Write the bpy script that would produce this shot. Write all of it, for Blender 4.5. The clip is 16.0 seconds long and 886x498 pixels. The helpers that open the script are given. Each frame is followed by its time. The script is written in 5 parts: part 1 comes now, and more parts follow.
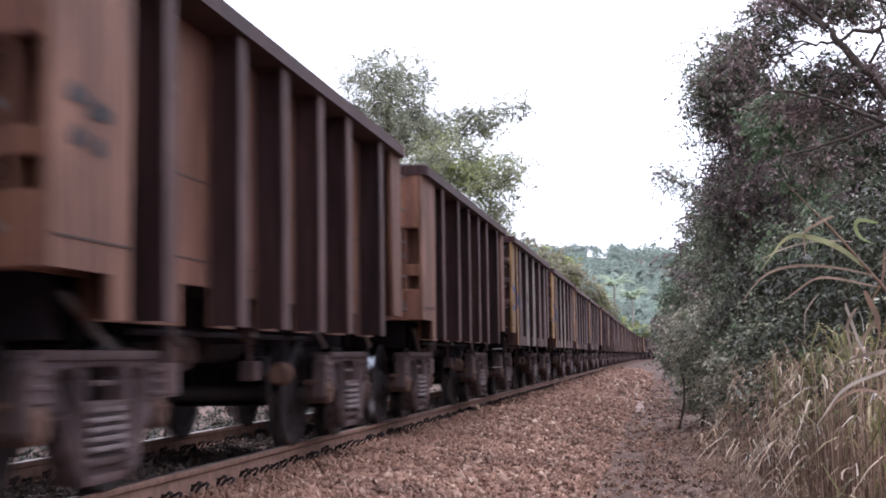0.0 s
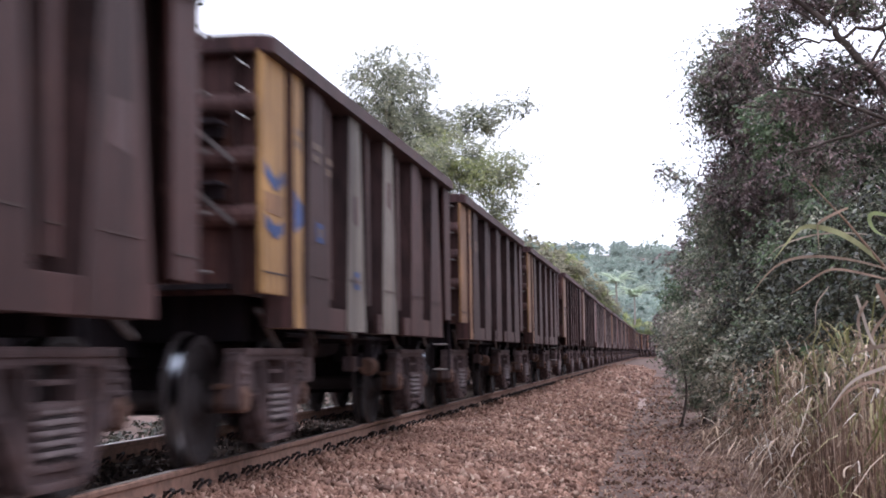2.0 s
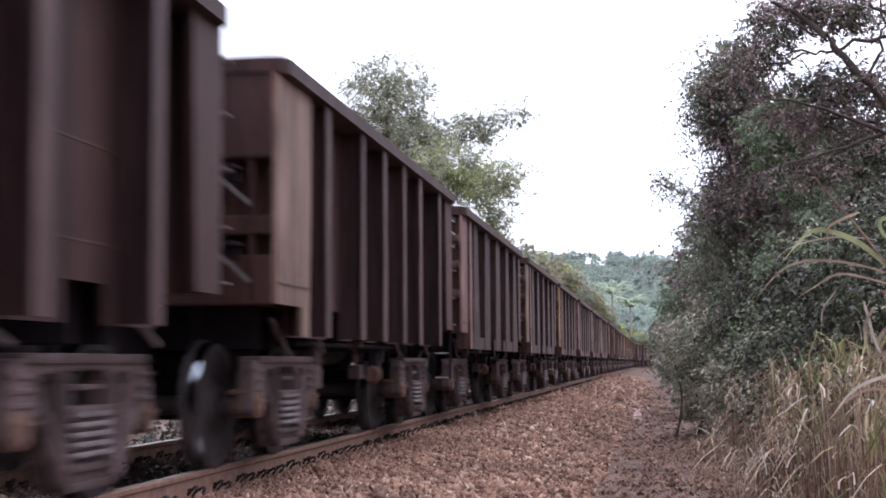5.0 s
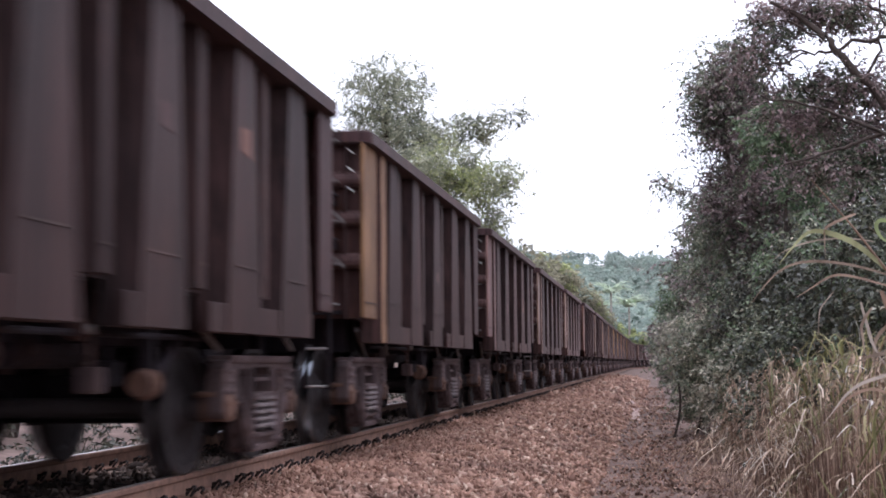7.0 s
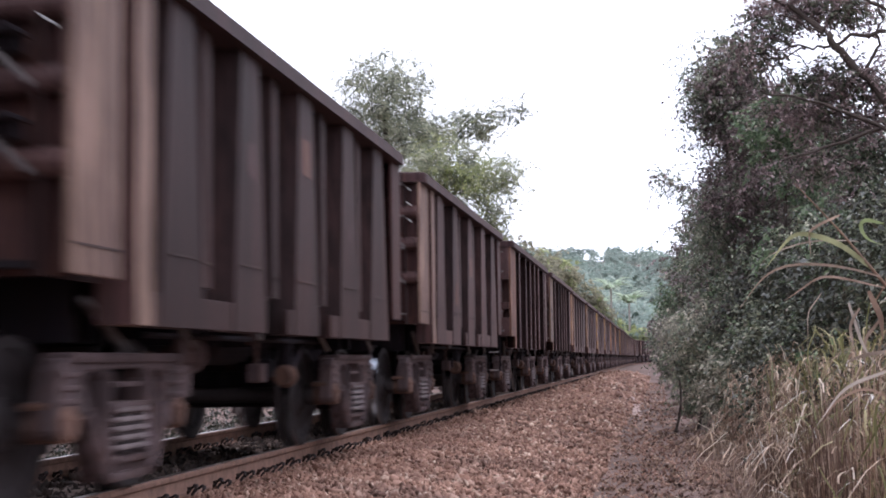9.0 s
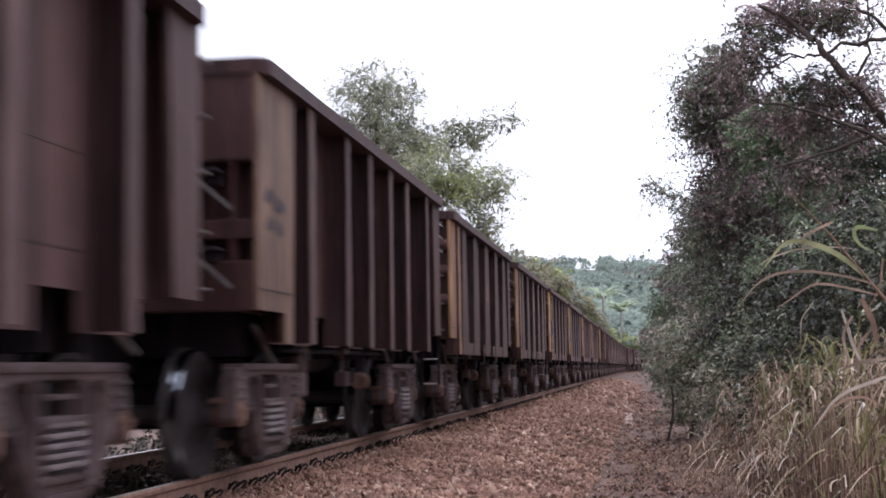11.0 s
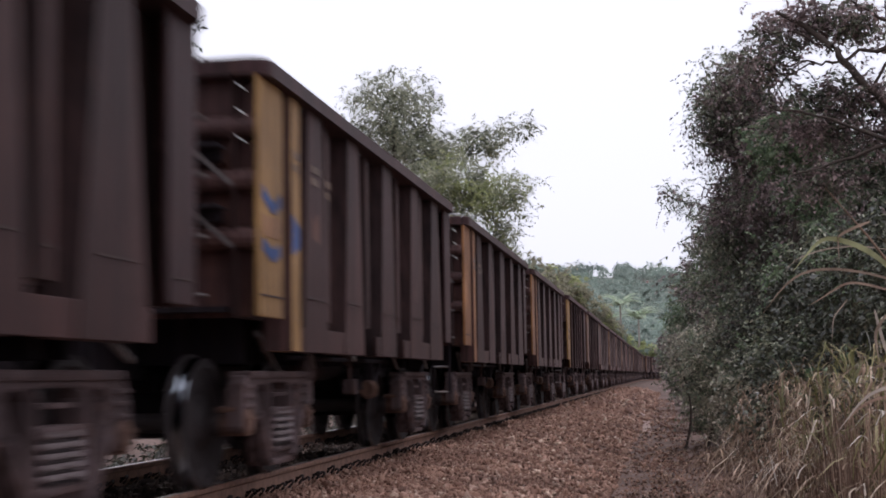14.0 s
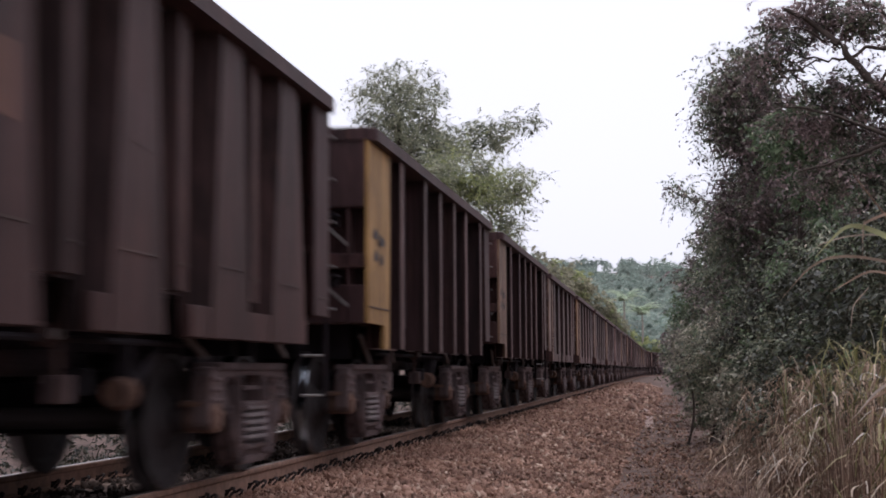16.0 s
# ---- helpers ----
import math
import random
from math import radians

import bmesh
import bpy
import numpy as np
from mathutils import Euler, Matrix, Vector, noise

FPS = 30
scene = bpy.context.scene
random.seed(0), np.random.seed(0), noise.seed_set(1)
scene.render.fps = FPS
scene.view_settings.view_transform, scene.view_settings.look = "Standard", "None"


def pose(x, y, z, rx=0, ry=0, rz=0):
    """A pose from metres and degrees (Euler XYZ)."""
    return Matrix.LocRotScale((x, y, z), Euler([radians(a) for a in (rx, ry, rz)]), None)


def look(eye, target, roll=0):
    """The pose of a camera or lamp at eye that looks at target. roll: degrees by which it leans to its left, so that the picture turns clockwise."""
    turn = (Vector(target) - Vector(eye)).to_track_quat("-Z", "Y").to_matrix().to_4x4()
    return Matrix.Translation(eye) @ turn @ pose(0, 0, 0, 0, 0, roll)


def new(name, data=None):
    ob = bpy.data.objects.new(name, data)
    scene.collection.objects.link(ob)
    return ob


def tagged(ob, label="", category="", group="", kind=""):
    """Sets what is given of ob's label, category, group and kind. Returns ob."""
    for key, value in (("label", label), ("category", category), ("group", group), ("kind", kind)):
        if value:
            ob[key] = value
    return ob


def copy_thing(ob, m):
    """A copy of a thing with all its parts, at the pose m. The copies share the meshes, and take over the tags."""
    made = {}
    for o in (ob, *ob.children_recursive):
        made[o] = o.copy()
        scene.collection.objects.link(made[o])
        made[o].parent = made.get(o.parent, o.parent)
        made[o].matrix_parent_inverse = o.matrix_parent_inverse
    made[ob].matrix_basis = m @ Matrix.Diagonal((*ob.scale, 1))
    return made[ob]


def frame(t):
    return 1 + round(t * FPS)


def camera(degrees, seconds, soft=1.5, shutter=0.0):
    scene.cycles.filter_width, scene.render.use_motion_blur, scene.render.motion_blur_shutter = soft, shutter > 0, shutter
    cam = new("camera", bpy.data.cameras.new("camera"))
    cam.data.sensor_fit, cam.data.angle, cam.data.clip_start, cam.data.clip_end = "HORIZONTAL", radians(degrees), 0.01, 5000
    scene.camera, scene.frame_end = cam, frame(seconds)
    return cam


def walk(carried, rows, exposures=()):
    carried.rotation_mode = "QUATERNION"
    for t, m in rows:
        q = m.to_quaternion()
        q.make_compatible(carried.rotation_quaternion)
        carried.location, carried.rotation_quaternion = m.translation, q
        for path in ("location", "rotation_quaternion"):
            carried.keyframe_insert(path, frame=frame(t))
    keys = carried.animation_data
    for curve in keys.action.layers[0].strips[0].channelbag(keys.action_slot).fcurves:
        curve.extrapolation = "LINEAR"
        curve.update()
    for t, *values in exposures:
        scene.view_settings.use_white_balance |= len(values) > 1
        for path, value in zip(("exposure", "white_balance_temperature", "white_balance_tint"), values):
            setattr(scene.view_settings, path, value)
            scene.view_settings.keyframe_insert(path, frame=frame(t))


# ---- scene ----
# ---- camera and its turn: it stands beside the track, held in the hand ----
EYE = (4.256, 0.0, 0.791)
TURNS = [  # seconds, yaw, pitch, roll
    (0.0, 8.878, 4.460, 0.859),
    (0.5, 8.733, 4.425, 1.014),
    (1.0, 8.954, 4.464, 1.264),
    (1.5, 9.071, 4.368, 1.204),
    (2.0, 8.962, 4.345, 0.792),
    (2.5, 8.632, 4.334, 0.745),
    (3.0, 8.761, 4.333, 0.628),
    (3.5, 8.839, 4.271, 0.517),
    (4.0, 8.780, 4.459, 0.361),
    (6.5, 8.779, 4.786, 0.580),
    (7.0, 8.724, 4.704, 0.386),
    (7.5, 8.607, 4.507, 0.519),
    (8.0, 8.610, 4.447, 0.621),
    (10.5, 8.815, 4.883, 0.861),
    (11.0, 8.417, 4.947, 0.910),
    (11.5, 8.555, 5.164, 0.754),
    (12.0, 8.559, 5.315, 0.637),
    (12.5, 8.675, 5.393, 0.638),
    (13.0, 8.800, 5.439, 0.779),
    (13.5, 9.035, 5.470, 1.121),
    (14.0, 9.126, 5.276, 0.883),
    (14.5, 9.059, 5.222, 0.483),
    (15.0, 8.940, 5.355, 0.325),
    (15.5, 9.108, 5.271, 0.297),
    (16.0, 9.260, 5.018, 0.362),
]
cam = camera(35.5, 16.0, soft=1.8, shutter=0.5)
walk(cam, [(t, pose(*EYE, 90 + pitch, roll, yaw)) for t, yaw, pitch, roll in TURNS], exposures=[(0.0, -0.10, 5720, 17), (8.0, -0.12, 5720, 17), (10.5, -0.10, 5760, 17), (11.0, -0.30, 5820, 17), (12.0, -0.74, 5860, 17), (12.5, -0.80, 5900, 17), (16.0, -0.86, 5990, 17)])

# ---- world and sun: a bright, hazy overcast day ----
world = bpy.data.worlds.new("hazy_sky")
scene.world = world
world.use_nodes = True
wn = world.node_tree
wn.nodes.clear()
sky = wn.nodes.new("ShaderNodeTexSky")
sky.sky_type, sky.sun_disc = "NISHITA", False
sky.sun_elevation, sky.sun_rotation = radians(84), radians(37)
sky.air_density, sky.dust_density, sky.ozone_density = 1.0, 6.0, 1.0
haze = wn.nodes.new("ShaderNodeHueSaturation")
haze.inputs["Saturation"].default_value = 0.22
veil = wn.nodes.new("ShaderNodeMixRGB")
veil.inputs[0].default_value, veil.inputs[2].default_value = 0.6, (18.2, 18.0, 18.5, 1)
back = wn.nodes.new("ShaderNodeBackground")
back.inputs["Strength"].default_value = 0.15
wout = wn.nodes.new("ShaderNodeOutputWorld")
wn.links.new(sky.outputs[0], haze.inputs["Color"])
wn.links.new(haze.outputs[0], veil.inputs[1])
wn.links.new(veil.outputs[0], back.inputs["Color"])
wn.links.new(back.outputs[0], wout.inputs["Surface"])

sun_data = bpy.data.lights.new("sun", "SUN")
sun_data.energy, sun_data.angle, sun_data.color = 1.4, radians(20), (1.0, 0.95, 0.90)
sun = new("sun", sun_data)
sun.matrix_world = look((3, 4, 52), (0, 0, 0))


# ---- materials ----
def nodes_of(name):
    m = bpy.data.materials.new(name)
    m.use_nodes = True
    nt = m.node_tree
    return m, nt, nt.nodes["Principled BSDF"]


def ramp(nt, source, stops):
    r = nt.nodes.new("ShaderNodeValToRGB")
    while len(r.color_ramp.elements) < len(stops):
        r.color_ramp.elements.new(0.5)
    for e, (p, c) in zip(r.color_ramp.elements, stops):
        e.position, e.color = p, (*c, 1) if len(c) == 3 else c
    nt.links.new(source, r.inputs[0])
    return r.outputs[0]


def noise_of(nt, scale, detail=5.0, rough=0.6, stretch=None, space="Object"):
    co = nt.nodes.new("ShaderNodeTexCoord")
    n = nt.nodes.new("ShaderNodeTexNoise")
    n.inputs["Scale"].default_value, n.inputs["Detail"].default_value, n.inputs["Roughness"].default_value = scale, detail, rough
    src = co.outputs[space]
    if stretch:
        mp = nt.nodes.new("ShaderNodeMapping")
        mp.inputs["Scale"].default_value = stretch
        nt.links.new(src, mp.inputs[0])
        src = mp.outputs[0]
    nt.links.new(src, n.inputs["Vector"])
    return n.outputs[0]


def mix(nt, fac, a, b, mode="MIX"):
    m = nt.nodes.new("ShaderNodeMixRGB")
    m.blend_type = mode
    for s, v in zip(m.inputs, (fac, a, b)):
        if hasattr(v, "is_linked"):
            nt.links.new(v, s)
        elif isinstance(v, (int, float)):
            s.default_value = v
        else:
            s.default_value = (*v, 1)
    return m.outputs[0]


def bump(nt, bsdf, height, strength, distance=0.01):
    b = nt.nodes.new("ShaderNodeBump")
    b.inputs["Strength"].default_value, b.inputs["Distance"].default_value = strength, distance
    nt.links.new(height, b.inputs["Height"])
    nt.links.new(b.outputs[0], bsdf.inputs["Normal"])


def scaled(c, k):
    return tuple(min(1.0, v * k) for v in c)


def steel_paint(name, paint, rust=(0.11, 0.055, 0.042), wear=0.5, rough=0.62, sheen=0.09):
    """Old wagon paint: faded in broad patches, streaked downwards by ore dust and rust."""
    m, nt, b = nodes_of(name)
    broad = noise_of(nt, 1.3, 6, 0.65)
    streak = noise_of(nt, 3.0, 6, 0.7, (3.0, 3.0, 0.35))
    fine = noise_of(nt, 38, 4, 0.7)
    base = ramp(nt, broad, [(0.3, scaled(paint, 0.72)), (0.55, paint), (0.75, scaled(paint, 1.22))])
    worn = ramp(nt, streak, [(wear, (0, 0, 0)), (wear + 0.18, (1, 1, 1))])
    c = mix(nt, worn, base, rust)
    faded = ramp(nt, noise_of(nt, 0.9, 3, 0.55, (1.0, 1.0, 0.6)), [(0.52, (0, 0, 0)), (0.70, (0.5, 0.5, 0.5))])
    grey = sum(paint) / 3
    c = mix(nt, faded, c, tuple(0.75 * v * 1.4 + 0.25 * grey * 1.5 for v in paint))
    blotch = ramp(nt, noise_of(nt, 1.9, 7, 0.72, (1.0, 1.0, 0.8)), [(0.56, (0, 0, 0)), (0.70, (0.45, 0.45, 0.45))])
    c = mix(nt, blotch, c, tuple(0.5 * v + 0.5 * w for v, w in zip(paint, (0.15, 0.068, 0.042))))
    runs = ramp(nt, noise_of(nt, 9.0, 4, 0.7, (2.5, 2.5, 0.12)), [(0.44, (1, 1, 1)), (0.62, (0.36, 0.33, 0.31))])
    c = mix(nt, 0.85, c, runs, "MULTIPLY")
    # broad dark stains that run the full height, and rust that bleeds down in narrow tongues
    stain = ramp(nt, noise_of(nt, 2.4, 4, 0.6, (1.6, 1.6, 0.10)), [(0.42, (1.12, 1.10, 1.10)), (0.60, (0.52, 0.50, 0.52))])
    c = mix(nt, 0.8, c, stain, "MULTIPLY")
    bleed = ramp(nt, noise_of(nt, 5.5, 5, 0.7, (2.0, 2.0, 0.16)), [(0.60, (0, 0, 0)), (0.74, (0.5, 0.5, 0.5))])
    c = mix(nt, bleed, c, tuple(0.45 * v + 0.55 * w for v, w in zip(paint, (0.17, 0.070, 0.036))))
    spots = ramp(nt, fine, [(0.60, (0, 0, 0)), (0.72, (0.75, 0.75, 0.75))])
    c = mix(nt, spots, c, scaled(rust, 0.75))
    info = nt.nodes.new("ShaderNodeObjectInfo")
    c = mix(nt, 1.0, c, ramp(nt, info.outputs["Random"], [(0, (0.8, 0.8, 0.8)), (1, (1.12, 1.1, 1.08))]), "MULTIPLY")
    nt.links.new(c, b.inputs["Base Color"])
    b.inputs["Roughness"].default_value = rough
    b.inputs["Specular IOR Level"].default_value = 0.22
    b.inputs["Sheen Weight"].default_value, b.inputs["Sheen Roughness"].default_value = sheen, 0.35
    b.inputs["Sheen Tint"].default_value = (0.95, 0.68, 0.63, 1)
    bump(nt, b, mix(nt, 0.5, streak, fine), 0.3, 0.006)
    return m


def grit(name, stops, scale, rough=0.95, bump_s=0.5, dist=0.02, detail=8, second=None):
    m, nt, b = nodes_of(name)
    n = noise_of(nt, scale, detail, 0.68)
    c = ramp(nt, n, stops)
    if second:
        c = mix(nt, ramp(nt, noise_of(nt, second[0], 5, 0.6), [(0.42, (0, 0, 0)), (0.62, (1, 1, 1))]), c, second[1])
    nt.links.new(c, b.inputs["Base Color"])
    b.inputs["Roughness"].default_value = rough
    b.inputs["Specular IOR Level"].default_value = 0.25
    bump(nt, b, n, bump_s, dist)
    return m


def islands(name, stops, rough=0.9, glow_through=0.0, tint=None, spec=0.3, vary=0.0, stain=None):
    """Many small pieces in one mesh: each island takes its own colour."""
    m, nt, b = nodes_of(name)
    geo = nt.nodes.new("ShaderNodeNewGeometry")
    c = ramp(nt, geo.outputs["Random Per Island"], stops)
    c = mix(nt, 0.75, c, ramp(nt, noise_of(nt, 1.1 if tint is None else tint, 3), [(0.32, (0.5, 0.5, 0.5)), (0.68, (1.35, 1.33, 1.25))]), "MULTIPLY")
    if stain:
        # rust dust, thickest beside the rail
        co = nt.nodes.new("ShaderNodeTexCoord")
        xyz = nt.nodes.new("ShaderNodeSeparateXYZ")
        nt.links.new(co.outputs["Object"], xyz.inputs[0])
        span = nt.nodes.new("ShaderNodeMapRange")
        span.inputs["From Min"].default_value, span.inputs["From Max"].default_value = 1.0, 3.2
        span.inputs["To Min"].default_value, span.inputs["To Max"].default_value = 0.24, -0.06
        nt.links.new(xyz.outputs[0], span.inputs["Value"])
        near = mix(nt, 1.0, noise_of(nt, stain[0], 5, 0.65), span.outputs[0], "ADD")
        c = mix(nt, ramp(nt, near, [(0.48, (0, 0, 0)), (0.70, (1, 1, 1))]), c, mix(nt, 0.5, stain[1], c))
    info = nt.nodes.new("ShaderNodeObjectInfo")
    c = mix(nt, 1.0, c, ramp(nt, info.outputs["Random"], [(0, (1 - vary, 1 - vary, 1 - vary)), (1, (1 + vary, 1 + vary, 1 + vary))]), "MULTIPLY")
    nt.links.new(c, b.inputs["Base Color"])
    b.inputs["Roughness"].default_value = rough
    b.inputs["Specular IOR Level"].default_value = spec
    if glow_through:
        tr = nt.nodes.new("ShaderNodeBsdfTranslucent")
        nt.links.new(c, tr.inputs["Color"])
        ms = nt.nodes.new("ShaderNodeMixShader")
        ms.inputs[0].default_value = glow_through
        nt.links.new(b.outputs[0], ms.inputs[1])
        nt.links.new(tr.outputs[0], ms.inputs[2])
        nt.links.new(ms.outputs[0], nt.nodes["Material Output"].inputs["Surface"])
    return m


def metal(name, color, rough, metallic=1.0, var=0.25, scale=14):
    m, nt, b = nodes_of(name)
    n = noise_of(nt, scale, 6, 0.65)
    nt.links.new(ramp(nt, n, [(0.3, scaled(color, 1 - var)), (0.7, scaled(color, 1 + var))]), b.inputs["Base Color"])
    b.inputs["Metallic"].default_value, b.inputs["Roughness"].default_value = metallic, rough
    bump(nt, b, n, 0.2, 0.004)
    return m


BROWN = steel_paint("brown_wagon_paint", (0.0716, 0.0310, 0.0276), (0.0450, 0.0219, 0.0194), 0.5)
MID = steel_paint("worn_brown_wagon_paint", (0.0501, 0.0221, 0.0198), (0.0330, 0.0160, 0.0143), 0.5)
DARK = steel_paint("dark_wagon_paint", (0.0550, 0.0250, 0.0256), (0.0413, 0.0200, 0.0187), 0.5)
# shade between the stiffeners, painted as a darker brown
RECESS_SHADE = steel_paint("sooty_recess_paint", (0.0437, 0.0218, 0.0201), (0.026, 0.0125, 0.0115), 0.5, 0.8, 0.05)
RUSTED = steel_paint("rusty_brown_wagon_paint", (0.2055, 0.0972, 0.0705), (0.2585, 0.1265, 0.0660), 0.47)
WELD = steel_paint("bare_weld_bead", (0.085, 0.054, 0.047), (0.04, 0.024, 0.02), 0.5)
MAROON = steel_paint("maroon_wagon_paint", (0.0841, 0.0397, 0.0372), (0.17, 0.075, 0.05), 0.55)
GREYBROWN = steel_paint("grey_brown_wagon_paint", (0.1119, 0.0604, 0.0559), (0.0600, 0.0336, 0.0312), 0.52)
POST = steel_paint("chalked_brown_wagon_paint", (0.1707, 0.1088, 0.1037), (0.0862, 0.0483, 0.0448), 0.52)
PINK = steel_paint("faded_pink_wagon_paint", (0.2750, 0.1595, 0.1430), (0.1034, 0.0550, 0.0495), 0.52)
ORANGE = steel_paint("faded_orange_wagon_paint", (0.3450, 0.1891, 0.0893), (0.1955, 0.1037, 0.0578), 0.5)
TAN = steel_paint("tan_wagon_paint", (0.3220, 0.2127, 0.1610), (0.0978, 0.0529, 0.0494), 0.48)
YELLOW = steel_paint("yellow_wagon_paint", (0.4620, 0.2720, 0.1000), (0.1540, 0.0825, 0.0495), 0.54)
AMBER = steel_paint("amber_wagon_paint", (0.41, 0.195, 0.080), (0.11, 0.055, 0.037), 0.53)
OCHRE = steel_paint("pale_ochre_wagon_paint", (0.2970, 0.1892, 0.1265), (0.1155, 0.0616, 0.0473), 0.46)
DUSTY = steel_paint("dusty_red_brown_wagon_paint", (0.2580, 0.1342, 0.0900), (0.13, 0.066, 0.048), 0.5)
CHALK = steel_paint("chalky_white_wagon_paint", (0.2430, 0.2214, 0.1814), (0.1020, 0.0672, 0.0552), 0.52)
BLUE = steel_paint("blue_stencil_paint", (0.045, 0.11, 0.30), (0.10, 0.07, 0.06), 0.6)
INK = steel_paint("black_stencil_paint", (0.05, 0.045, 0.05), (0.09, 0.06, 0.05), 0.6)
PALE = steel_paint("pale_stencil_paint", (0.24, 0.17, 0.12), (0.12, 0.07, 0.05), 0.6)
UNDER = steel_paint("black_underframe_steel", (0.023, 0.0175, 0.022), (0.036, 0.022, 0.021), 0.55, 0.85, 0.0)
CAST = steel_paint("dusty_cast_steel", (0.110, 0.079, 0.080), (0.14, 0.075, 0.055), 0.5, 0.85, 0.1)
RUSTY = steel_paint("rusty_brown_steel", (0.085, 0.046, 0.040), (0.135, 0.070, 0.042), 0.56, 0.85)
BEARING = steel_paint("orange_rusty_bearing_paint", (0.16, 0.092, 0.068), (0.22, 0.115, 0.065), 0.5, 0.85, 0.1)
COIL = metal("dusty_spring_steel", (0.17, 0.130, 0.125), 0.6, 0.2)
WHEEL = metal("dark_wheel_steel", (0.024, 0.017, 0.017), 0.8, 0.0)
TREAD = metal("polished_tread_steel", (0.30, 0.32, 0.35), 0.16, 1.0, 0.06)
WHITE_ROD = metal("white_painted_rung", (0.75, 0.72, 0.68), 0.5, 0.0, 0.08)
PALE_ROD = metal("bright_worn_rung", (0.30, 0.27, 0.255), 0.5, 0.3, 0.12)
ROD = metal("worn_grab_iron", (0.13, 0.11, 0.105), 0.55, 0.4)
RAIL_SIDE = metal("rusty_rail_steel", (0.26, 0.150, 0.108), 0.75, 0.2, 0.35, 9)
RAIL_TOP = metal("polished_rail_head", (0.50, 0.42, 0.38), 0.32, 0.9, 0.1)
CLIP = metal("dark_clip_steel", (0.05, 0.035, 0.032), 0.7, 0.4)
# dark from oil, and from the train's shade put into the colour
OILY_SHADE = islands("oily_dark_ballast", [(0.0, (0.03, 0.022, 0.019)), (0.6, (0.075, 0.052, 0.043)), (1.0, (0.14, 0.10, 0.085))], 0.9, 0, 0.8)
CONCRETE = grit("dusty_concrete", [(0.3, (0.17, 0.12, 0.095)), (0.7, (0.29, 0.22, 0.18))], 6)
GROUND = grit("reddish_earth", [(0.30, (0.092, 0.060, 0.050)), (0.52, (0.17, 0.113, 0.094)), (0.72, (0.25, 0.173, 0.146))], 3.4, 0.95, 0.4, 0.03, 10,
              (0.55, (0.10, 0.066, 0.052)))
# earth colour raised to stand for sky light on the slope
LIT_EARTH = grit("pale_trodden_earth", [(0.30, (0.24, 0.165, 0.14)), (0.55, (0.34, 0.245, 0.21)), (0.75, (0.44, 0.33, 0.29))], 5.0, 0.95, 0.4, 0.02)
RED_EARTH = grit("reddish_loose_earth", [(0.30, (0.14, 0.062, 0.036)), (0.7, (0.24, 0.115, 0.065))], 14.0, 0.95, 0.5, 0.02)
STONES = islands("crushed_ballast", [(0.0, (0.129, 0.073, 0.055)), (0.3, (0.226, 0.126, 0.094)), (0.6, (0.313, 0.184, 0.138)), (0.88, (0.400, 0.254, 0.197)), (1.0, (0.555, 0.427, 0.341))], 0.9, 0, 0.9, stain=(0.7, (0.23, 0.120, 0.082)))
BARK = grit("grey_brown_bark", [(0.3, (0.032, 0.024, 0.02)), (0.7, (0.10, 0.078, 0.064))], 9, 0.95, 0.8, 0.02)
LEAF_R = islands("shrub_leaves", [(0.0, (0.068, 0.083, 0.058)), (0.4, (0.140, 0.161, 0.110)), (0.75, (0.236, 0.254, 0.174)), (0.93, (0.377, 0.380, 0.279)), (1.0, (0.502, 0.449, 0.358))], 0.45, 0.35, 2.2, 0.5, 0.3)
LEAF_V = islands("purplish_vine_leaves", [(0.0, (0.113, 0.083, 0.081)), (0.5, (0.227, 0.168, 0.165)), (0.85, (0.351, 0.266, 0.261)), (1.0, (0.522, 0.397, 0.393))], 0.45, 0.3, 2.2, 0.5, 0.25)
LEAF_G = islands("fresh_green_leaves", [(0.0, (0.078, 0.120, 0.069)), (0.5, (0.152, 0.212, 0.115)), (1.0, (0.248, 0.312, 0.184))], 0.5, 0.45, 2.2, 0.5, 0.2)
# leaf colour darkened to carry the shade inside the thicket
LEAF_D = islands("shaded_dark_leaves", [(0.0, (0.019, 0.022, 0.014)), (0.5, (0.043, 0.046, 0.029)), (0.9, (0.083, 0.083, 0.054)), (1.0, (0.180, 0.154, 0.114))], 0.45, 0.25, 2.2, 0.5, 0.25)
LEAF_DUST = islands("dusty_roadside_leaves", [(0.0, (0.185, 0.170, 0.131)), (0.4, (0.341, 0.320, 0.250)), (0.75, (0.525, 0.490, 0.388)), (1.0, (0.824, 0.748, 0.625))], 0.5, 0.4, 2.2, 0.5, 0.2)
# crown colour raised above that of real leaves, to take in haze
LEAF_T = islands("tree_crown_leaves", [(0.0, (0.25, 0.265, 0.20)), (0.5, (0.39, 0.405, 0.30)), (0.85, (0.50, 0.51, 0.38)), (1.0, (0.60, 0.58, 0.46))], 0.5, 0.6, None, 0.5)
LEAF_Y = islands("yellowish_crown_leaves", [(0.0, (0.26, 0.30, 0.14)), (0.5, (0.40, 0.44, 0.21)), (1.0, (0.56, 0.57, 0.31))], 0.5, 0.6)
LEAF_OLIVE = islands("olive_woodland_leaves", [(0.0, (0.221, 0.219, 0.156)), (0.5, (0.338, 0.319, 0.231)), (1.0, (0.468, 0.438, 0.325))], 0.8, 0.5, 0.2)
